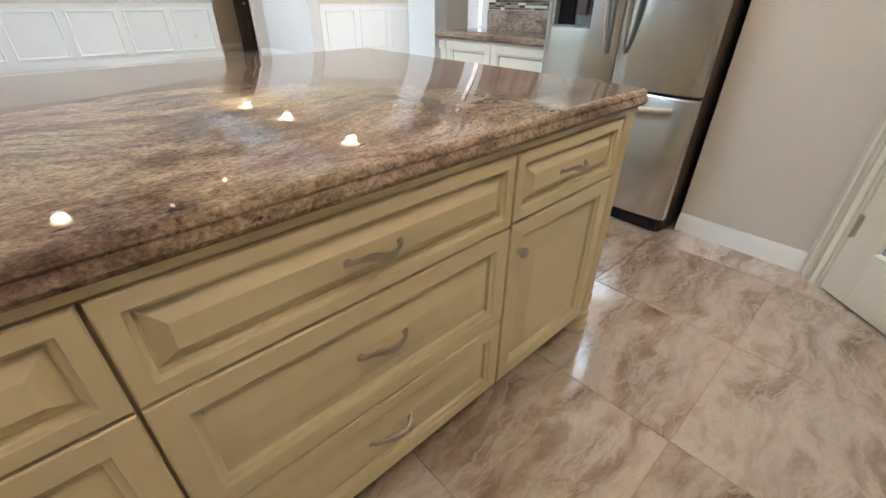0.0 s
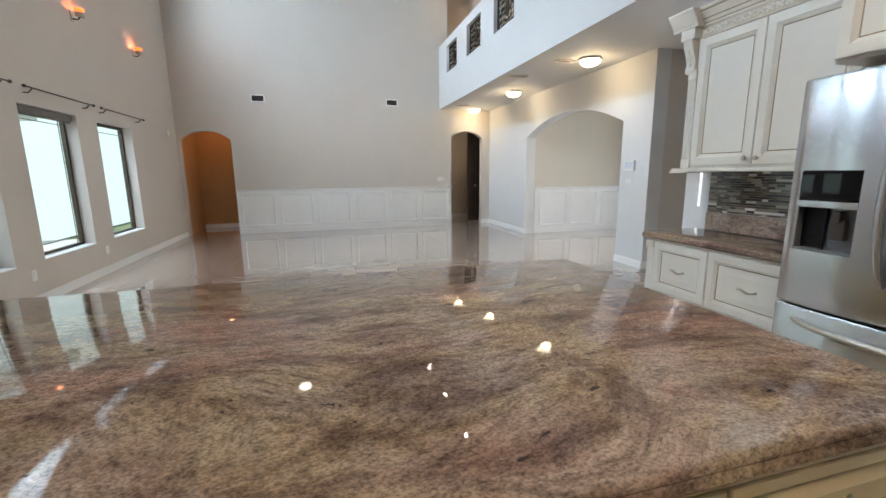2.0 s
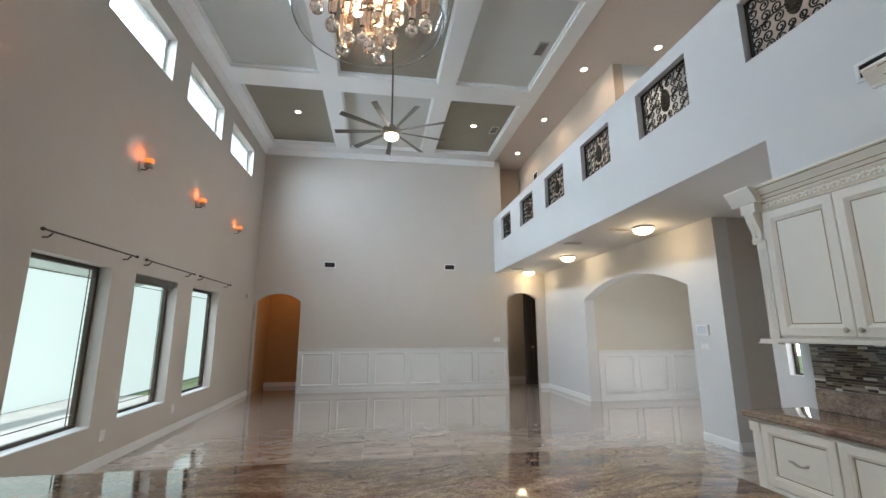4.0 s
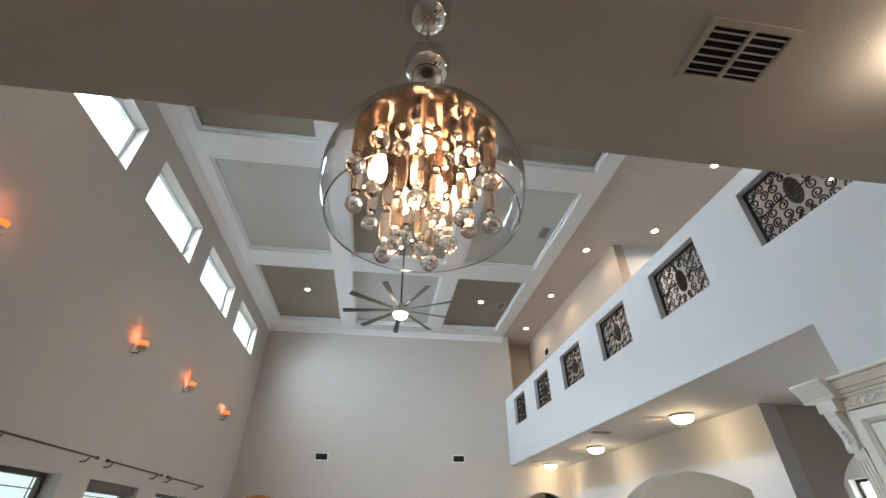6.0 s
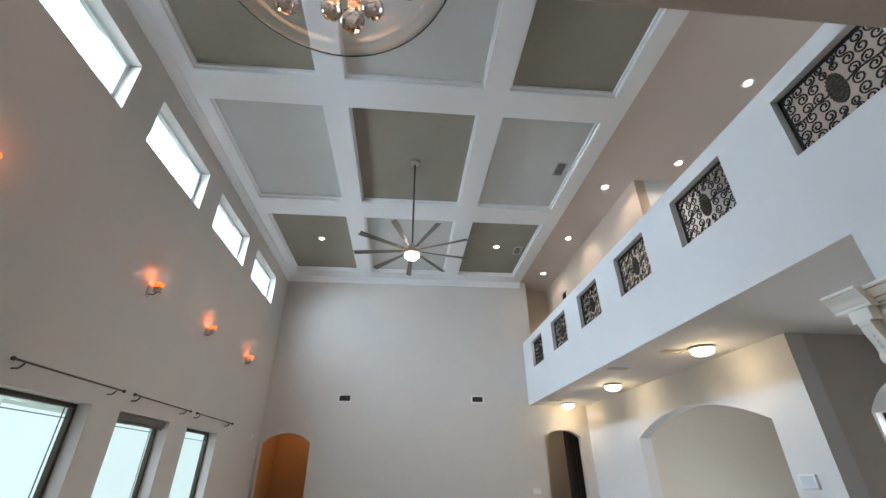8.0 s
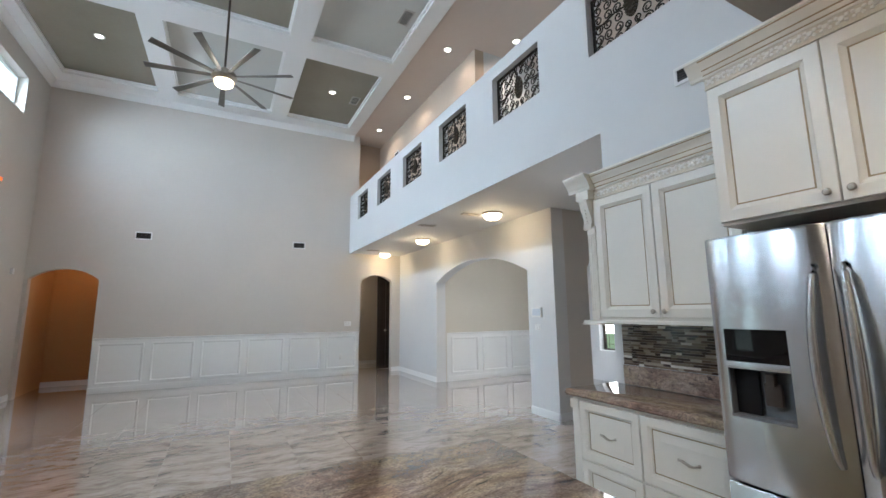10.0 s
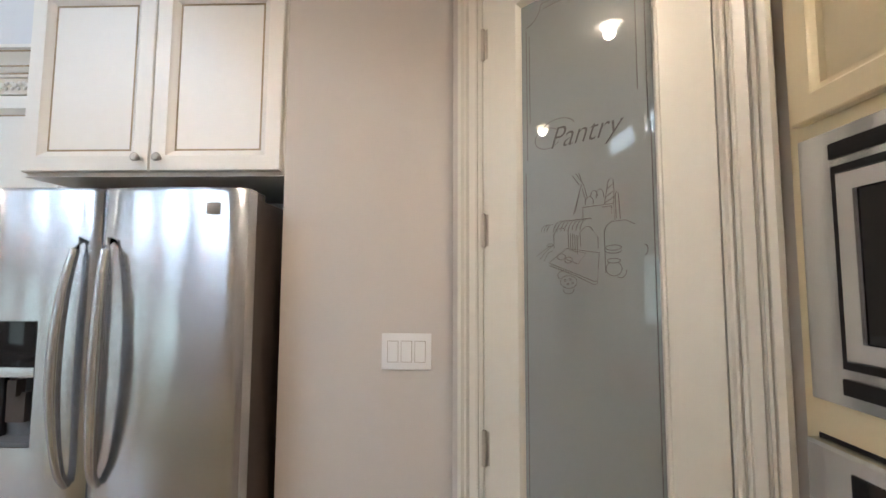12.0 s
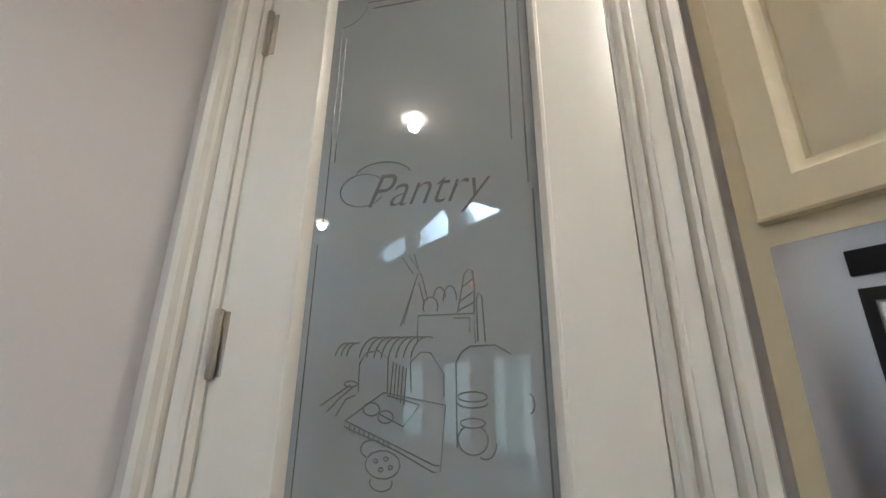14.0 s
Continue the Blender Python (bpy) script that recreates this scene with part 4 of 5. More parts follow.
CASING = [(0.0, 0.0), (0.0, 0.010), (0.08, 0.016), (0.13, 0.016), (0.15, 0.004), (0.18, 0.004), (0.21, 0.014), (0.27, 0.018), (0.31, 0.014), (0.54, 0.019), (0.56, 0.007), (0.60, 0.007), (0.64, 0.024), (0.70, 0.028), (0.73, 0.022), (0.78, 0.036), (0.92, 0.038), (1.0, 0.026), (1.0, 0.0)]


def casing_leg(x0, x1, z0, z1, flip=False):
    bm = bmesh.new()
    prof = CASING
    ends = []
    for z in (z0, z1):
        ends.append([bm.verts.new((x1 - (x1 - x0) * u if not flip else x0 + (x1 - x0) * u, -p, z)) for u, p in prof])
    n = len(prof)
    for k in range(n):
        bm.faces.new((ends[0][k], ends[0][(k + 1) % n], ends[1][(k + 1) % n], ends[1][k]))
    bm.faces.new(ends[0]), bm.faces.new(ends[1])
    return bm


part("casing", casing_leg(0.048, 0.136, 0.0, 2.555), DOORP, pd)
part("casing", casing_leg(0.784, 0.878, 0.0, 2.555, True), DOORP, pd)
bm = casing_leg(0.0, 0.106, 0.140, 0.79)
bmesh.ops.transform(bm, verts=bm.verts, matrix=pose(0, 0, 2.555, 0, 90, 0))
part("head_casing", bm, DOORP, pd)
part("jamb", boxes((0.130, 0.142, -0.004, 0.11, 0, Z1 + 0.012), (0.777, 0.789, -0.004, 0.11, 0, Z1 + 0.012), (0.142, 0.777, -0.004, 0.11, Z1 + 0.004, Z1 + 0.016)), DOORP, pd)
for z in (0.28, 0.945, 1.612, 2.222):
    bm = lathe(bmesh.new(), [(0, z - 0.006), (0.006, z - 0.003), (0.007, z), (0.007, z + 0.1), (0.006, z + 0.103), (0, z + 0.106)], 10, (0.143, -0.014, 0))
    box(bm, 0.130, 0.158, -0.0095, -0.0075, z, z + 0.1)
    part("hinge", bm, NICKEL, pd, "satin nickel hinge")
part("knob", lathe(bmesh.new(), [(0.030, 0.008), (0.030, 0.014), (0.012, 0.018), (0.012, 0.042), (0.026, 0.052), (0.030, 0.066), (0.022, 0.080), (0, 0.084)], 20, (0.735, 0, 0.93), "y"), NICKEL, slab)


def words(text, size, shear=0.0, depth=0.0006):
    data = bpy.data.curves.new("words", "FONT")
    data.body, data.size, data.shear, data.extrude, data.align_x = text, size, shear, depth, "CENTER"
    data.offset = -0.0012
    ob = bpy.data.objects.new("words", data)
    me = bpy.data.meshes.new_from_object(ob)
    bpy.data.objects.remove(ob)
    me.materials.clear()
    return me


me = words("Pantry", 0.088, 0.42)
me.materials.append(ETCHW)
o = part("lettering", me, ETCHW, pane, "etched word in slanted letters")
o.matrix_basis = pose(0.466, 0.0032, 1.878, 90, 0, 0) @ Matrix.Diagonal((0.86, 1, 1, 1))


def etched(name, *lines, r=0.0009):
    bm = bmesh.new()
    for pts in lines:
        tube(bm, [(x, 0.0036, z) for x, z in pts], r, 4)
    return part(name, bm, ETCH, pane, "thin etched line drawing")


def arc(cx, cz, rx, rz, a0, a1, n=14):
    return [(cx + rx * math.cos(radians(a0 + (a1 - a0) * k / n)), cz + rz * math.sin(radians(a0 + (a1 - a0) * k / n))) for k in range(n + 1)]


GX0, GX1 = 0.296, 0.634
etched("etched_border", [(GX0, 1.86), (GX0, 2.26)], arc(GX0 - 0.01, 2.325, 0.06, 0.055, -80, 0, 8) + [(GX1 - 0.045, 2.32)], [(GX1 - 0.04, 2.325), (GX1 - 0.03, 2.295), (GX1, 2.285), (GX1, 1.90)], [(GX0 + 0.010, 1.97), (GX0 + 0.010, 2.24)], [(GX1 - 0.022, 1.98), (GX1 - 0.022, 2.28)], [(GX0 - 0.006, 0.45), (GX0 - 0.006, 1.82)], [(GX1 + 0.006, 0.45), (GX1 + 0.006, 1.89)], [(GX0 + 0.06, 2.308), (GX1 - 0.06, 2.308)], r=0.0012)
etched("etched_swash", arc(0.362, 1.912, 0.040, 0.030, 40, 330, 22), arc(0.395, 1.930, 0.052, 0.032, 150, 20, 14), r=0.0011)


def sketch(*lines):
    return [[(0.254 + x * 0.000559, 1.938 - y * 0.000507) for x, y in pts] for pts in lines]


etched("etched_bag", *sketch([(375, 545), (375, 470), (523, 468), (525, 550)], [(470, 480), (512, 480), (512, 520)], arc(460, 430, 18, 45, 180, 360), arc(432, 420, 16, 32, 180, 360), arc(408, 445, 20, 28, 150, 390)))
etched("etched_baguette", *sketch([(480, 465), (486, 430), (498, 355), (510, 336), (522, 345), (525, 400), (523, 465)], [(487, 432), (522, 405)], [(492, 392), (523, 366)], [(484, 458), (524, 436)]))
etched("etched_stalks", *sketch([(328, 500), (345, 440), (372, 345), (385, 348)], [(336, 492), (362, 380)], [(325, 290), (360, 346)], [(345, 285), (382, 350), (400, 425)], [(360, 283), (372, 330)], [(375, 372), (392, 440)]))
etched("etched_bottle", *sketch([(532, 545), (530, 425), (536, 408), (544, 420), (550, 548)]))
etched("etched_bread", *sketch(*[arc(262 + 20 * k, 600, 44, 70, 190, 290, 9) for k in range(8)], *[arc(180 + 16 * k, 590, 30, 45, 190, 280, 7) for k in range(3)], [(222, 680), (220, 605), (236, 575), (270, 568), (298, 590), (300, 680)], [(362, 680), (358, 600), (385, 573), (410, 575), (446, 632), (446, 690)], *[[(312 + 9 * k, 600 + 4 * k), (308 + 9 * k, 690 + 6 * k)] for k in range(5)]))
etched("etched_board", *sketch([(192, 757), (290, 682), (450, 712), (438, 872), (420, 874), (330, 828), (192, 772), (192, 757), (325, 815), (422, 858), (436, 858)], *[[(205 + 13 * k, 765 + 5 * k), (205 + 13 * k, 782 + 5 * k)] for k in range(9)], [(300, 690), (385, 712), (345, 768), (282, 738)], arc(260, 726, 22, 17, 0, 360), arc(298, 745, 20, 16, 0, 360)))
etched("etched_cookies", *sketch(arc(296, 862, 44, 34, 0, 360), arc(268, 826, 30, 22, 120, 340), arc(294, 905, 28, 20, -20, 200), *[arc(296 + x, 862 + y, 6, 5, 0, 360, 6) for x, y in ((-18, -8), (8, -14), (20, 6), (-4, 12))]))
etched("etched_jars", *sketch([(478, 815), (476, 600), (492, 572), (512, 558), (575, 556), (612, 580)], arc(516, 690, 36, 13, 0, 360), arc(516, 705, 36, 13, 0, 180), arc(516, 755, 30, 12, 0, 360), arc(516, 795, 36, 36, -60, 240), arc(545, 800, 26, 40, 0, 120), arc(650, 705, 12, 24, -90, 90)))
etched("etched_wheat", *sketch([(120, 720), (160, 690), (200, 662)], [(140, 735), (175, 695), (212, 664)], [(165, 745), (190, 700), (215, 690)], arc(200, 660, 18, 8, 0, 360)))

# ---- wall plates ----
def plate(name, m, w, h, gangs, label, cover=PLASTIC):
    o = thing(name, m, label, "switch", "wall plates")
    part("cover", boxes((-w / 2, w / 2, -0.006, 0, -h / 2, h / 2), bevel=0.002), cover, o)
    for k in range(gangs):
        x = (k - (gangs - 1) / 2) * 0.046
        part("gap", boxes((x - 0.0185, x + 0.0185, -0.0068, -0.006, -0.0355, 0.0355)), GROUT, o)
        part("rocker", boxes((x - 0.017, x + 0.017, -0.0095, -0.006, -0.034, 0.034), bevel=0.0015), PLASTIC, o)
    return o


plate("light_switch", pose(2.535, 0.363, 1.265, 0, 0, -90), 0.168, 0.120, 3, "white triple rocker light switch on the wall")
plate("light_switch", pose(3.085, YF, 1.205), 0.17, 0.11, 3, "white light switch above the wainscot")
plate("light_switch", pose(XR, 5.43, 1.235, 0, 0, -90), 0.12, 0.085, 2, "white light switch below the thermostat")
plate("outlet", pose(2.93, YF - 0.013, 0.42), 0.075, 0.115, 1, "white outlet in the wainscot")
o = thing("thermostat", pose(XR, 5.42, 1.447, 0, 0, -90), "white thermostat panel on the wall", "thermostat")
part("case", boxes((-0.105, 0.105, -0.030, 0, -0.07, 0.07), bevel=0.006), PLASTIC, o)
part("screen", boxes((-0.085, 0.085, -0.032, -0.030, -0.045, 0.055)), mat("pale_screen", (0.62, 0.66, 0.72), 0.2, 0, 8, 0.03), o)
o = thing("motion_sensor", pose(XL, 10.3, 2.22, 0, 0, 90), "small white sensor on the wall", "sensor")
part("case", boxes((-0.03, 0.03, -0.04, 0, -0.05, 0.05), bevel=0.012), PLASTIC, o)


def vent(m, w, h, slats, material, label="white louvred air vent on the wall", cross=True):
    o = thing("air_vent", m, label, "vent", "air vents")
    part("frame", boxes((-w / 2, w / 2, -0.012, 0, -h / 2, -h / 2 + 0.022), (-w / 2, w / 2, -0.012, 0, h / 2 - 0.022, h / 2), (-w / 2, -w / 2 + 0.022, -0.012, 0, -h / 2 + 0.022, h / 2 - 0.022), (w / 2 - 0.022, w / 2, -0.012, 0, -h / 2 + 0.022, h / 2 - 0.022), bevel=0.002), material, o)
    # Flat black sheet in place of the shade inside the duct.
    part("duct_shade", boxes((-w / 2 + 0.02, w / 2 - 0.02, -0.003, -0.001, -h / 2 + 0.02, h / 2 - 0.02)), BLACK, o)
    gap = (h - 0.05) / slats
    for k in range(slats):
        z = -h / 2 + 0.025 + (k + 0.5) * gap
        bm = boxes((-w / 2 + 0.022, w / 2 - 0.022, -0.0015, 0.0015, -gap * 0.15, gap * 0.15))
        bmesh.ops.transform(bm, verts=bm.verts, matrix=pose(0, -0.008, z, 38, 0, 0))
        # Wall vents get dark slats: the shade behind is put into their colour.
        part("slat", bm, material if material is CEIL else DARK, o)
    if cross:
        part("divider", boxes((-0.006, 0.006, -0.014, -0.003, -h / 2 + 0.02, h / 2 - 0.02)), material, o)
    return o


vent(pose(1.02, 1.11, ZK, 90, 0, 0), 0.30, 0.20, 6, CEIL, "beige louvred ceiling vent")
for x in (-1.17, 1.87):
    vent(pose(x, YF, 3.06), 0.29, 0.16, 5, PLASTIC, cross=False)
vent(pose(4.02, 10.05, 5.39, 0, 0, -90), 0.30, 0.20, 5, PLASTIC, "white louvred air vent on the loft wall", False)
vent(pose(XH, 2.06, 3.07, 0, 0, -90), 0.36, 0.13, 4, PLASTIC)
for x, y in ((3.37, 6.92), (3.45, 10.1), (3.62, 5.88)):
    vent(pose(x, y, ZK - 0.004, 90, 0, 0), 0.30, 0.12, 3, CEIL, "beige louvred vent in the soffit", False)
for x, y in ((2.66, 9.13), (2.66, 6.18)):
    vent(pose(x, y, ZP, 90, 0, 90), 0.35, 0.18, 5, CEIL, "beige louvred vent in the ceiling", False)

for y in (5.64, 7.25):
    plate("outlet", pose(XL, y, 0.33, 0, 0, 90), 0.075, 0.115, 1, "white outlet low on the window wall")
for x in (0.55, 0.86):
    plate("blank_plate", pose(x, YF, 2.10), 0.075, 0.115, 0, "beige blank plate high on the wall", PAINT)
o = thing("roller_shade", pose(XL, (LOW[1][0] + LOW[1][1]) / 2, LZ[1], 0, 0, 90), "rolled-up grey shade in the head of a window", "roller shade")
part("cassette", boxes((-0.53, 0.53, 0.03, 0.09, -0.085, -0.004), bevel=0.008), FANW, o)
part("hem_bar", boxes((-0.52, 0.52, 0.05, 0.06, -0.11, -0.085), bevel=0.003), FANW, o)

# ---- iron grilles in the loft wall ----
def s_scroll(cx, cz, h, sign=1, n=26):
    """A flat S whose two ends curl inward."""
    half = []
    for k in range(n + 1):
        u = k / n
        a = radians(-90 + 520 * u)
        q = h / 4 * (1 - 0.72 * u)
        half.append((sign * q * math.cos(a), h / 4 * (1 - 0.12 * u) + q * math.sin(a)))
    return [(cx + x, 0.0, cz + z) for x, z in half[::-1]] + [(cx - x, 0.0, cz - z) for x, z in half[1:]]


W, H = 0.80, 0.565
scrolls = []
for sx in (-1, 1):
    for i, cx in enumerate((0.135, 0.238, 0.338)):
        for k in range(3):
            scrolls.append(s_scroll(sx * cx, 0.183 * (k - 1), 0.186, sx * (1 if (i + k) % 2 else -1)))
    for sz in (-1, 1):
        scrolls.append(s_scroll(sx * 0.048, sz * 0.205, 0.135, sx * sz))
    scrolls.append([(sx * (0.065 + 0.325 * k / 10), 0.0, 0.012 * math.sin(math.pi * k / 5)) for k in range(11)])
gr = thing("iron_grille", pose(XH + 0.075, (GRILLES[0][0] + GRILLES[0][1]) / 2, 3.95, 0, 0, -90), "black wrought iron scroll grille with an oval medallion", "grille", "grilles along the loft")
part("frame", boxes((-W / 2, W / 2, -0.012, 0.012, -H / 2, -H / 2 + 0.018), (-W / 2, W / 2, -0.012, 0.012, H / 2 - 0.018, H / 2), (-W / 2, -W / 2 + 0.018, -0.012, 0.012, -H / 2 + 0.018, H / 2 - 0.018), (W / 2 - 0.018, W / 2, -0.012, 0.012, -H / 2 + 0.018, H / 2 - 0.018)), IRON, gr)
for pts in scrolls:
    part("scroll", tube(bmesh.new(), pts, 0.0068, 6), IRON, gr)
bm = lathe(bmesh.new(), [(0, -0.02), (0.06, -0.018), (0.095, -0.010), (0.105, 0.0), (0.105, 0.014), (0, 0.02)], 28, (0, 0, 0), "y")
bmesh.ops.scale(bm, verts=bm.verts, vec=(0.60, 1, 1.25))
md = part("medallion", bm, MEDAL, gr, "cast oval medallion")
bm = bmesh.new()
for q, m in ((0.098, 20), (0.060, 12)):
    for k in range(m):
        a = 2 * math.pi * k / m
        lathe(bm, [(0.011, 0.012), (0.008, 0.022), (0, 0.026)], 6, (0.60 * q * math.cos(a), 0, 1.25 * q * math.sin(a)), "y")
part("relief", bm, BRONZE, md, "worn bronze beads")
for a, b in GRILLES[1:]:
    copy_thing(gr, pose(XH + 0.075, (a + b) / 2, 3.95, 0, 0, -90))

# ---- curtain rods and sconces on the long wall ----
for a, b in ((4.25, 5.66), (5.91, 7.27), (7.52, 8.93)):
    o = thing("curtain_rod", pose(XL, (a + b) / 2, 2.33, 0, 0, 90), "dark bronze curtain rod above a window", "curtain rod", "curtain rods")
    h = (b - a) / 2
    part("rod", tube(bmesh.new(), [(-h + 2 * h * k / 8, -0.085, 0.0) for k in range(9)], 0.009, 8), BRONZE, o)
    for s in (-1, 1):
        part("bracket", tube(bmesh.new(), [(s * (h - 0.1), 0, -0.05), (s * (h - 0.1), -0.05, -0.05), (s * (h - 0.1), -0.085, -0.012)], 0.007, 6), BRONZE, o)
        part("finial", lathe(bmesh.new(), [(0.009, 0), (0.018, 0.012 * s), (0.016, 0.03 * s), (0, 0.04 * s)], 10, (s * h, -0.085, 0), "x"), BRONZE, o)
for y in (3.30, 5.63, 7.27, 9.12):
    o = thing("wall_sconce", pose(XL, y, 3.50, 0, 0, 90), "dark metal wall sconce with a lit amber cup", "wall lamp", "sconces")
    part("backplate", boxes((-0.035, 0.035, -0.012, 0, -0.11, 0.02), bevel=0.004), NICKEL, o)
    part("arm", tube(bmesh.new(), [(0, -0.01, -0.08), (0, -0.07, -0.085), (0, -0.10, -0.05)], 0.008, 8), BRONZE, o)
    part("cup", lathe(bmesh.new(), [(0.0, -0.055), (0.05, -0.05), (0.055, 0.0), (0.052, 0.002), (0.0, -0.01)], 20, (0, -0.10, 0)), NICKEL, o)
    part("shade", lathe(bmesh.new(), [(0.048, 0.0), (0.055, 0.05), (0.050, 0.052), (0.0, 0.045)], 20, (0, -0.10, 0)), FLAME, o, "glowing amber glass")
    lamp("POINT", "sconce_light", pose(XL + 0.11, y, 3.575), 1.5, (1.0, 0.24, 0.06), 0.03)

# ---- lamps ----
def flush(x, y):
    o = thing("ceiling_light", pose(x, y, ZK), "lit frosted bowl ceiling light in a nickel ring", "ceiling light", "bowl lights")
    part("ring", lathe(bmesh.new(), [(0.0, -0.001), (0.150, -0.001), (0.154, -0.012), (0.148, -0.028), (0.134, -0.030)], 32), NICKEL, o)
    part("bowl", lathe(bmesh.new(), [(0.142, -0.03), (0.130, -0.066), (0.098, -0.094), (0.045, -0.110), (0.0, -0.114)], 32), GLOW, o, "glowing frosted glass bowl")
    part("finial", lathe(bmesh.new(), [(0.012, -0.11), (0.014, -0.12), (0.0, -0.132)], 12), BRONZE, o)
    lamp("POINT", "bowl_lamp", pose(x, y, ZK - 0.17), 7.5, (1.0, 0.70, 0.34), 0.08)


for x, y in ((3.89, 5.70), (3.89, 8.22), (3.89, 10.5)):
    flush(x, y)


def can(x, y, z, energy=0.0, spot=110):
    o = thing("recessed_light", pose(x, y, z), "lit recessed ceiling lamp in a white ring", "recessed light", "recessed lamps")
    part("ring", lathe(bmesh.new(), [(0.050, 0.0), (0.050, -0.006), (0.078, -0.006), (0.081, 0.0)], 28), PLASTIC, o)
    part("lens", lathe(bmesh.new(), [(0.0, -0.003), (0.050, -0.003)], 28), CAN, o, "glowing lens")
    if energy:
        lamp("SPOT", "can_lamp", look((x, y, z - 0.02), (x, y, 0)), energy, (1.0, 0.79, 0.56), 0.03, spot=spot)


for x, y in ((-1.77, 8.93), (2.14, 9.0), (-1.77, 3.2), (2.14, 3.2)):
    can(x, y, ZP, 22)
for x, y in ((3.61, 6.54), (3.61, 8.39), (3.61, 10.22), (4.52, 4.19), (4.55, 5.80), (6.45, 4.18)):
    can(x, y, ZC + 0.04, 20 if x < 4 else 34, 150)
# The last three cans are unseen, added to light the kitchen side.
for x, y, e in ((1.57, 0.95, 18), (1.42, -0.35, 24), (0.1, -0.55, 10), (-1.2, -0.55, 8)):
    can(x, y, ZK, e, 140)
    lamp("POINT", "can_glow", pose(x, y, ZK - 0.05), e * 0.25, (1.0, 0.79, 0.56), 0.03)

# ---- ceiling fan ----
fan = thing("ceiling_fan", pose(0.195, 6.2, ZP), "large nine-blade ceiling fan with grey blades and a lit hub", "ceiling fan")
part("canopy", lathe(bmesh.new(), [(0, 0), (0.08, 0), (0.075, -0.04), (0.03, -0.07), (0, -0.07)], 24), NICKEL, fan)
part("downrod", lathe(bmesh.new(), [(0, -0.06), (0.014, -0.06), (0.014, -1.6), (0, -1.6)], 12), BRONZE, fan)
hub = part("motor", lathe(bmesh.new(), [(0, -1.56), (0.05, -1.57), (0.06, -1.62), (0.14, -1.64), (0.15, -1.7), (0.12, -1.74), (0.0, -1.74)], 32), NICKEL, fan)
part("light_bowl", lathe(bmesh.new(), [(0.11, -1.74), (0.105, -1.78), (0.07, -1.805), (0, -1.675)], 28), GLOW, fan, "glowing frosted light")
for k in range(9):
    bm = boxes((-0.042, 0.042, 0.15, 0.86, -0.005, 0.005), bevel=0.003)
    for v in bm.verts:
        if v.co.y < 0.2:
            v.co.x *= 0.55
    bmesh.ops.transform(bm, verts=bm.verts, matrix=pose(0, 0, -1.675, 0, 0, 40 * k + 2.5) @ pose(0, 0, 0, 0, 13, 0))
    part("blade", bm, FANW, fan)
lamp("POINT", "fan_lamp", pose(0.195, 6.2, 4.28), 14, (1.0, 0.86, 0.66), 0.08)

# ---- pendant lamp over the island ----
GX, GY, GZ, GR = 0.038, 1.046, 2.182, 0.175
pl = thing("globe_pendant", pose(GX, GY, GZ), "clear glass globe pendant filled with hanging crystal drops", "pendant lamp")
prof = [(0.034, 0.328), (0.034, 0.26), (0.042, 0.205), (0.049, 0.178)] + [(GR * math.sin(radians(a)), GR * math.cos(radians(a))) for a in range(22, 115, 4)]
inner = [(r - 0.0022, h - 0.0008) for r, h in prof[::-1]]
g = part("globe", lathe(bmesh.new(), prof + inner + prof[:1], 56), GLOBE, pl, "clear glass globe open below")
part("rim", tube(bmesh.new(), [((prof[-1][0] - 0.001) * math.cos(2 * math.pi * k / 56), (prof[-1][0] - 0.001) * math.sin(2 * math.pi * k / 56), prof[-1][1]) for k in range(56)], 0.0014, 6, True), GLOBE, g)
ball = [(0.052 * math.sin(radians(a)), 0.372 + 0.052 * math.cos(radians(a))) for a in range(0, 181, 10)]
part("cap", lathe(bmesh.new(), ball, 32), CHROME, pl, "polished chrome ball cap")
plate_mat = mat("bronze_tinted_mirror", (0.42, 0.30, 0.23), 0.12, 1.0)
part("plate", lathe(bmesh.new(), [(0.0, 0.114), (0.131, 0.114), (0.133, 0.111), (0.131, 0.108), (0.0, 0.108)], 40), plate_mat, pl, "round bronze mirror plate holding the crystals")
part("stem", lathe(bmesh.new(), [(0, 0.11), (0.004, 0.11), (0.004, 0.60), (0, 0.60)], 10), CHROME, pl)
part("cable", tube(bmesh.new(), [(-0.006 - 0.012 * math.sin(math.pi * k / 10), 0.004, 0.415 + 0.155 * k / 10) for k in range(11)], 0.0018, 6), CHROME, pl)
part("canopy", lathe(bmesh.new(), [(0.0, 0.548), (0.02, 0.551), (0.042, 0.566), (0.056, 0.595), (0.060, 0.635), (0.060, ZK - GZ), (0, ZK - GZ)], 32), CHROME, pl, "polished chrome canopy on the ceiling")
rnd = random.Random(9)


def twisted(length, r=0.0095, n=10):
    """A ribbed glass rod, slightly twisted."""
    bm, last = bmesh.new(), None
    for k in range(7):
        u = k / 6
        w = r * (0.86 if k in (0, 6) else 1.0)
        cur = [bm.verts.new((w * (1 + 0.14 * (j % 2)) * math.cos(2 * math.pi * j / n + 0.5 * u), w * (1 + 0.14 * (j % 2)) * math.sin(2 * math.pi * j / n + 0.5 * u), length * u)) for j in range(n)]
        if last:
            for j in range(n):
                bm.faces.new((last[j], last[(j + 1) % n], cur[(j + 1) % n], cur[j]))
        else:
            bm.faces.new(cur[::-1])
        last = cur
    bm.faces.new(last)
    return bm


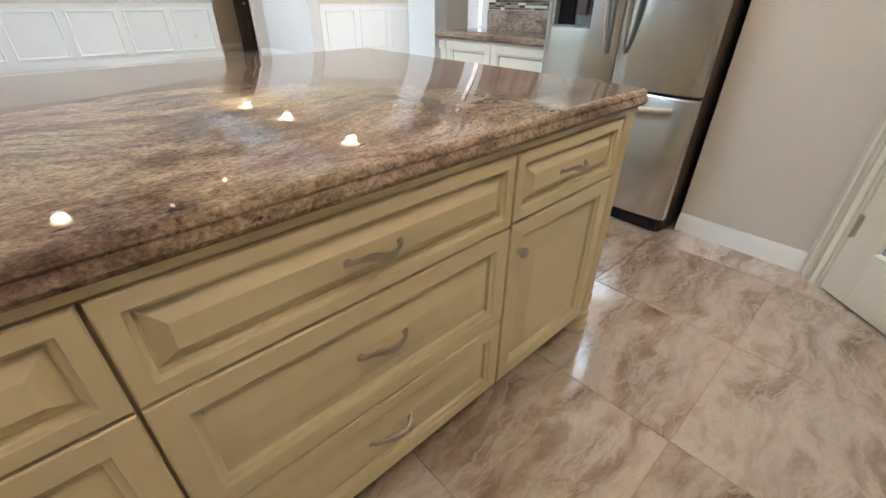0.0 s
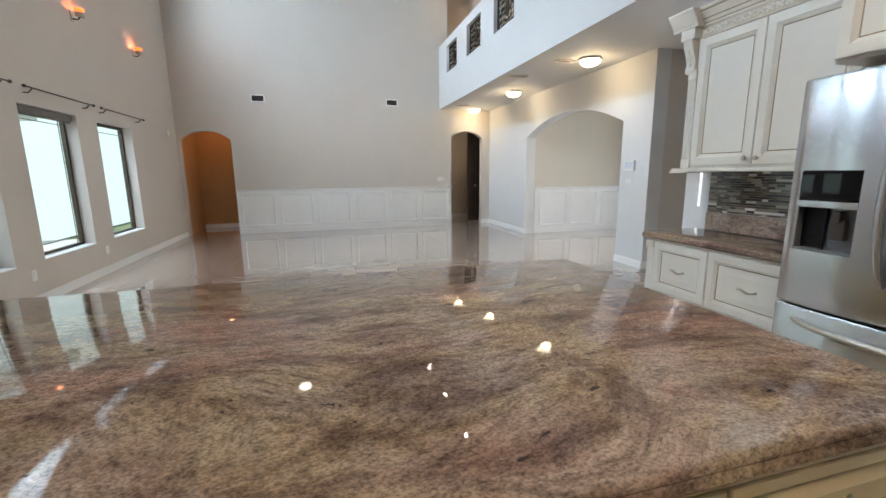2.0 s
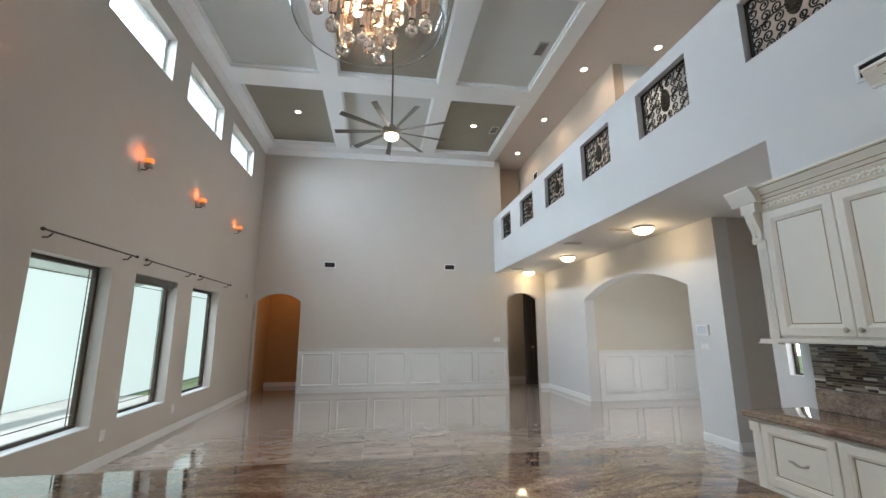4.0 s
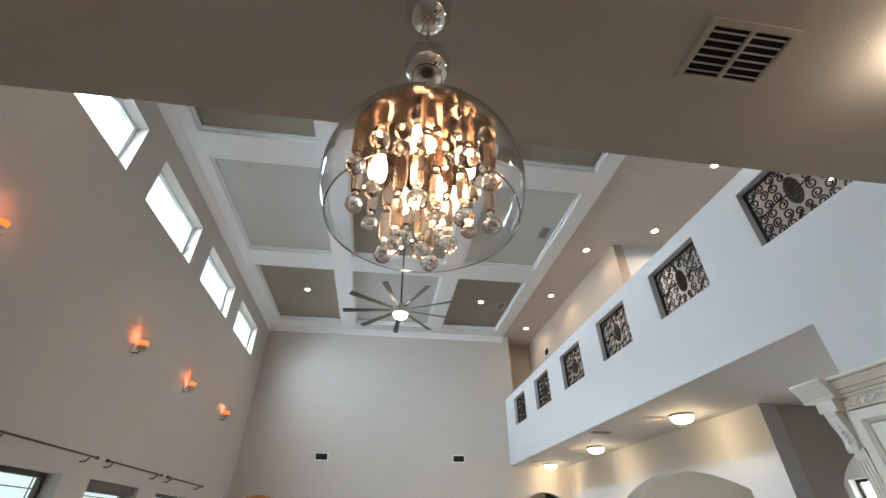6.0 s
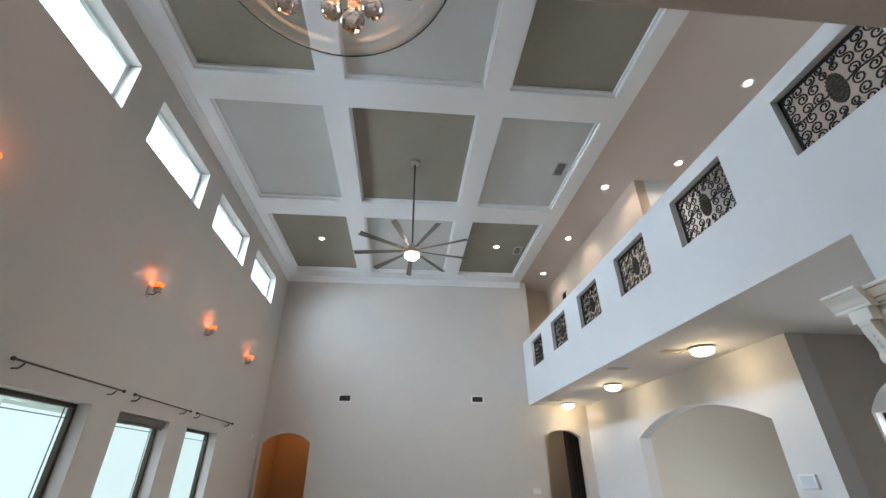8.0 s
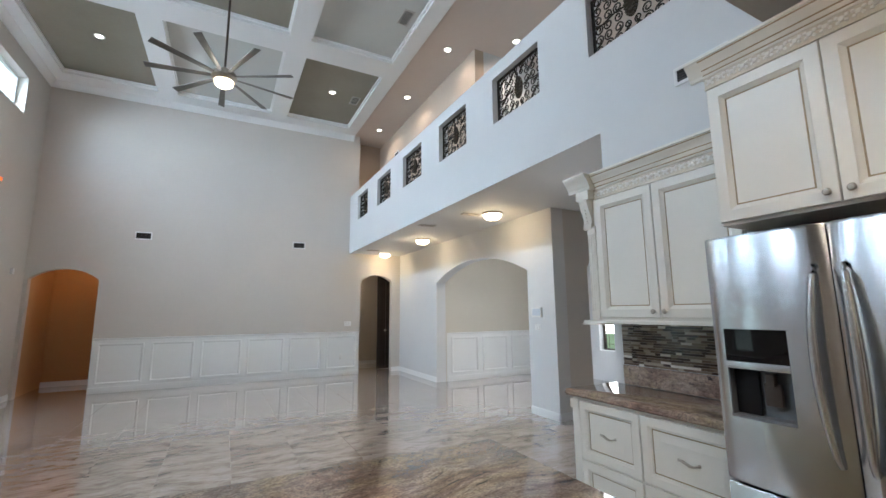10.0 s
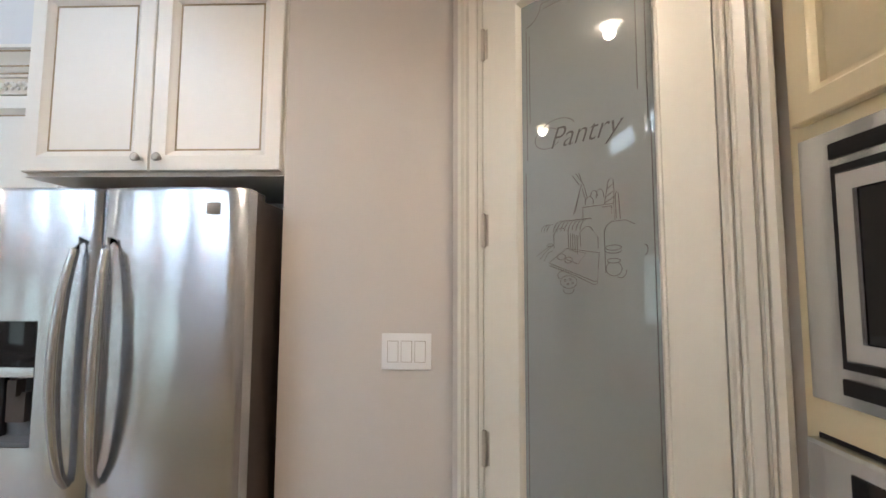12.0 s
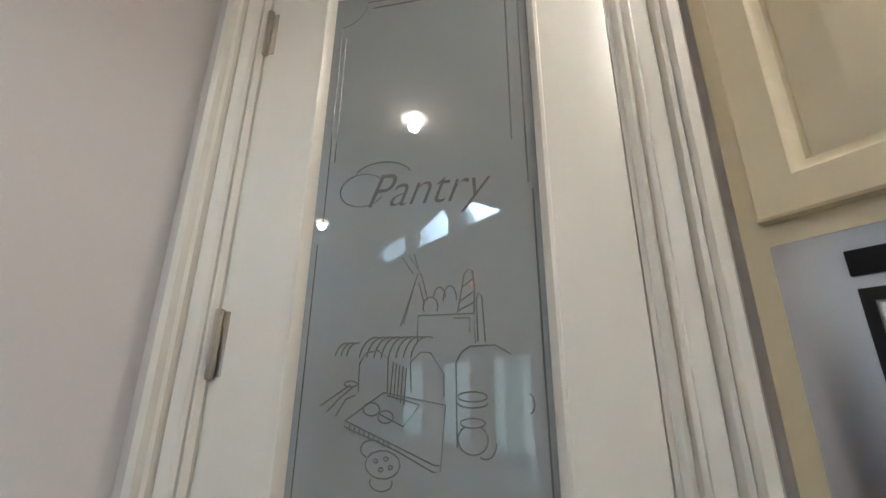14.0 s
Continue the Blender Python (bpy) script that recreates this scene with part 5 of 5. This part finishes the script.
prism = finish(twisted(0.062), "prism", FROSTED)
long_prism = finish(twisted(0.085), "prism", FROSTED)
bead = finish(lathe(bmesh.new(), [(0.0065 * math.sin(radians(a)), 0.0065 * math.cos(radians(a))) for a in range(0, 181, 30)], 8), "bead", CRYSTAL)
drop = finish(lathe(bmesh.new(), [(0.0165 * math.sin(radians(a)), 0.0165 * math.cos(radians(a))) for a in range(0, 181, 20)], 14), "drop", CRYSTAL, False)
for ring_r, n, low in ((0.045, 4, 0.085), (0.088, 6, 0.055), (0.122, 11, 0.0)):
    for k in range(n):
        a = 2 * math.pi * (k + 0.35 * rnd.random()) / n
        x, y, z = ring_r * math.cos(a), ring_r * math.sin(a), 0.106 - rnd.random() * 0.012
        if rnd.random() < 0.4:
            z -= 0.014
            part("drop", drop, CRYSTAL, pl, "clear crystal ball", at=(x, y, z))
            z -= 0.018
        tall = rnd.random() < 0.4
        z -= 0.087 if tall else 0.064
        part("prism", long_prism if tall else prism, FROSTED, pl, "frosted ribbed glass rod", at=(x, y, z))
        z -= 0.007
        part("bead", bead, CRYSTAL, pl, at=(x, y, z))
        if low > 0.06 or rnd.random() < 0.35 * low / 0.05:
            z -= 0.071
            part("prism", prism, FROSTED, pl, "frosted ribbed glass rod", at=(x, y, z))
            z -= 0.007
            part("bead", bead, CRYSTAL, pl, at=(x, y, z))
        part("drop", drop, CRYSTAL, pl, "clear crystal ball", at=(x, y, z - 0.023))
for k in range(5):
    a = 2 * math.pi * k / 5 + 0.75
    x, y = 0.080 * math.cos(a), 0.080 * math.sin(a)
    s = part("socket", lathe(bmesh.new(), [(0, 0.108), (0.010, 0.108), (0.010, 0.060), (0, 0.060)], 12, (x, y, 0)), CHROME, pl)
    part("bulb", lathe(bmesh.new(), [(0.008, 0.060), (0.013, 0.045), (0.015, 0.025), (0.012, 0.008), (0, 0.0)], 14, (x, y, 0)), BULB, s, "glowing bulb")
lamp("POINT", "pendant_bulbs", pose(GX, GY, GZ + 0.02), 0.5, (1.0, 0.70, 0.42), 0.03)

# ---- floor ----
floor = thing("floor", pose(0, 0, 0), "polished tan marble tile floor", "floor", "", "structure")
part("grout_bed", boxes((XL, 9.0, -1.2, 12.7, -0.12, -0.004)), GROUT, floor)
S, G = 0.597, 0.0010
bm = bmesh.new()
rings(bm, G, S - G, G, S - G, [(0, -0.006), (0, -0.0008), (0.0012, 0.0)])
bmesh.ops.transform(bm, verts=bm.verts, matrix=pose(0, 0, 0, -90, 0, 0) @ Matrix.Diagonal((1, 1, -1, 1)))
for v in bm.verts:
    v.co = Vector((v.co.x, abs(v.co.y), v.co.z if v.co.z <= 0 else -v.co.z))
tile_mesh = finish(bm, "tile", TILE, False)
rest_v, rest_f = [], []
X0, Y0 = 1.120 - 7 * S, 0.252 - 3 * S
for i in range(20):
    for j in range(24):
        x, y = X0 + i * S, Y0 + j * S
        if x > 8.9 or y > 12.6:
            continue
        if x < 4.5 and y < 10.8:
            part("tile", tile_mesh, TILE, floor, at=(x, y, 0))
        else:
            b = len(rest_v)
            rest_v += [(x + G, y + G, 0), (x + S - G, y + G, 0), (x + S - G, y + S - G, 0), (x + G, y + S - G, 0)]
            rest_f.append((b, b + 1, b + 2, b + 3))
me = bpy.data.meshes.new("far_tiles")
me.from_pydata(rest_v, [], rest_f)
me.materials.append(TILE)
o = part("far_tiles", me, TILE, floor)
o["kind"] = "stuff"
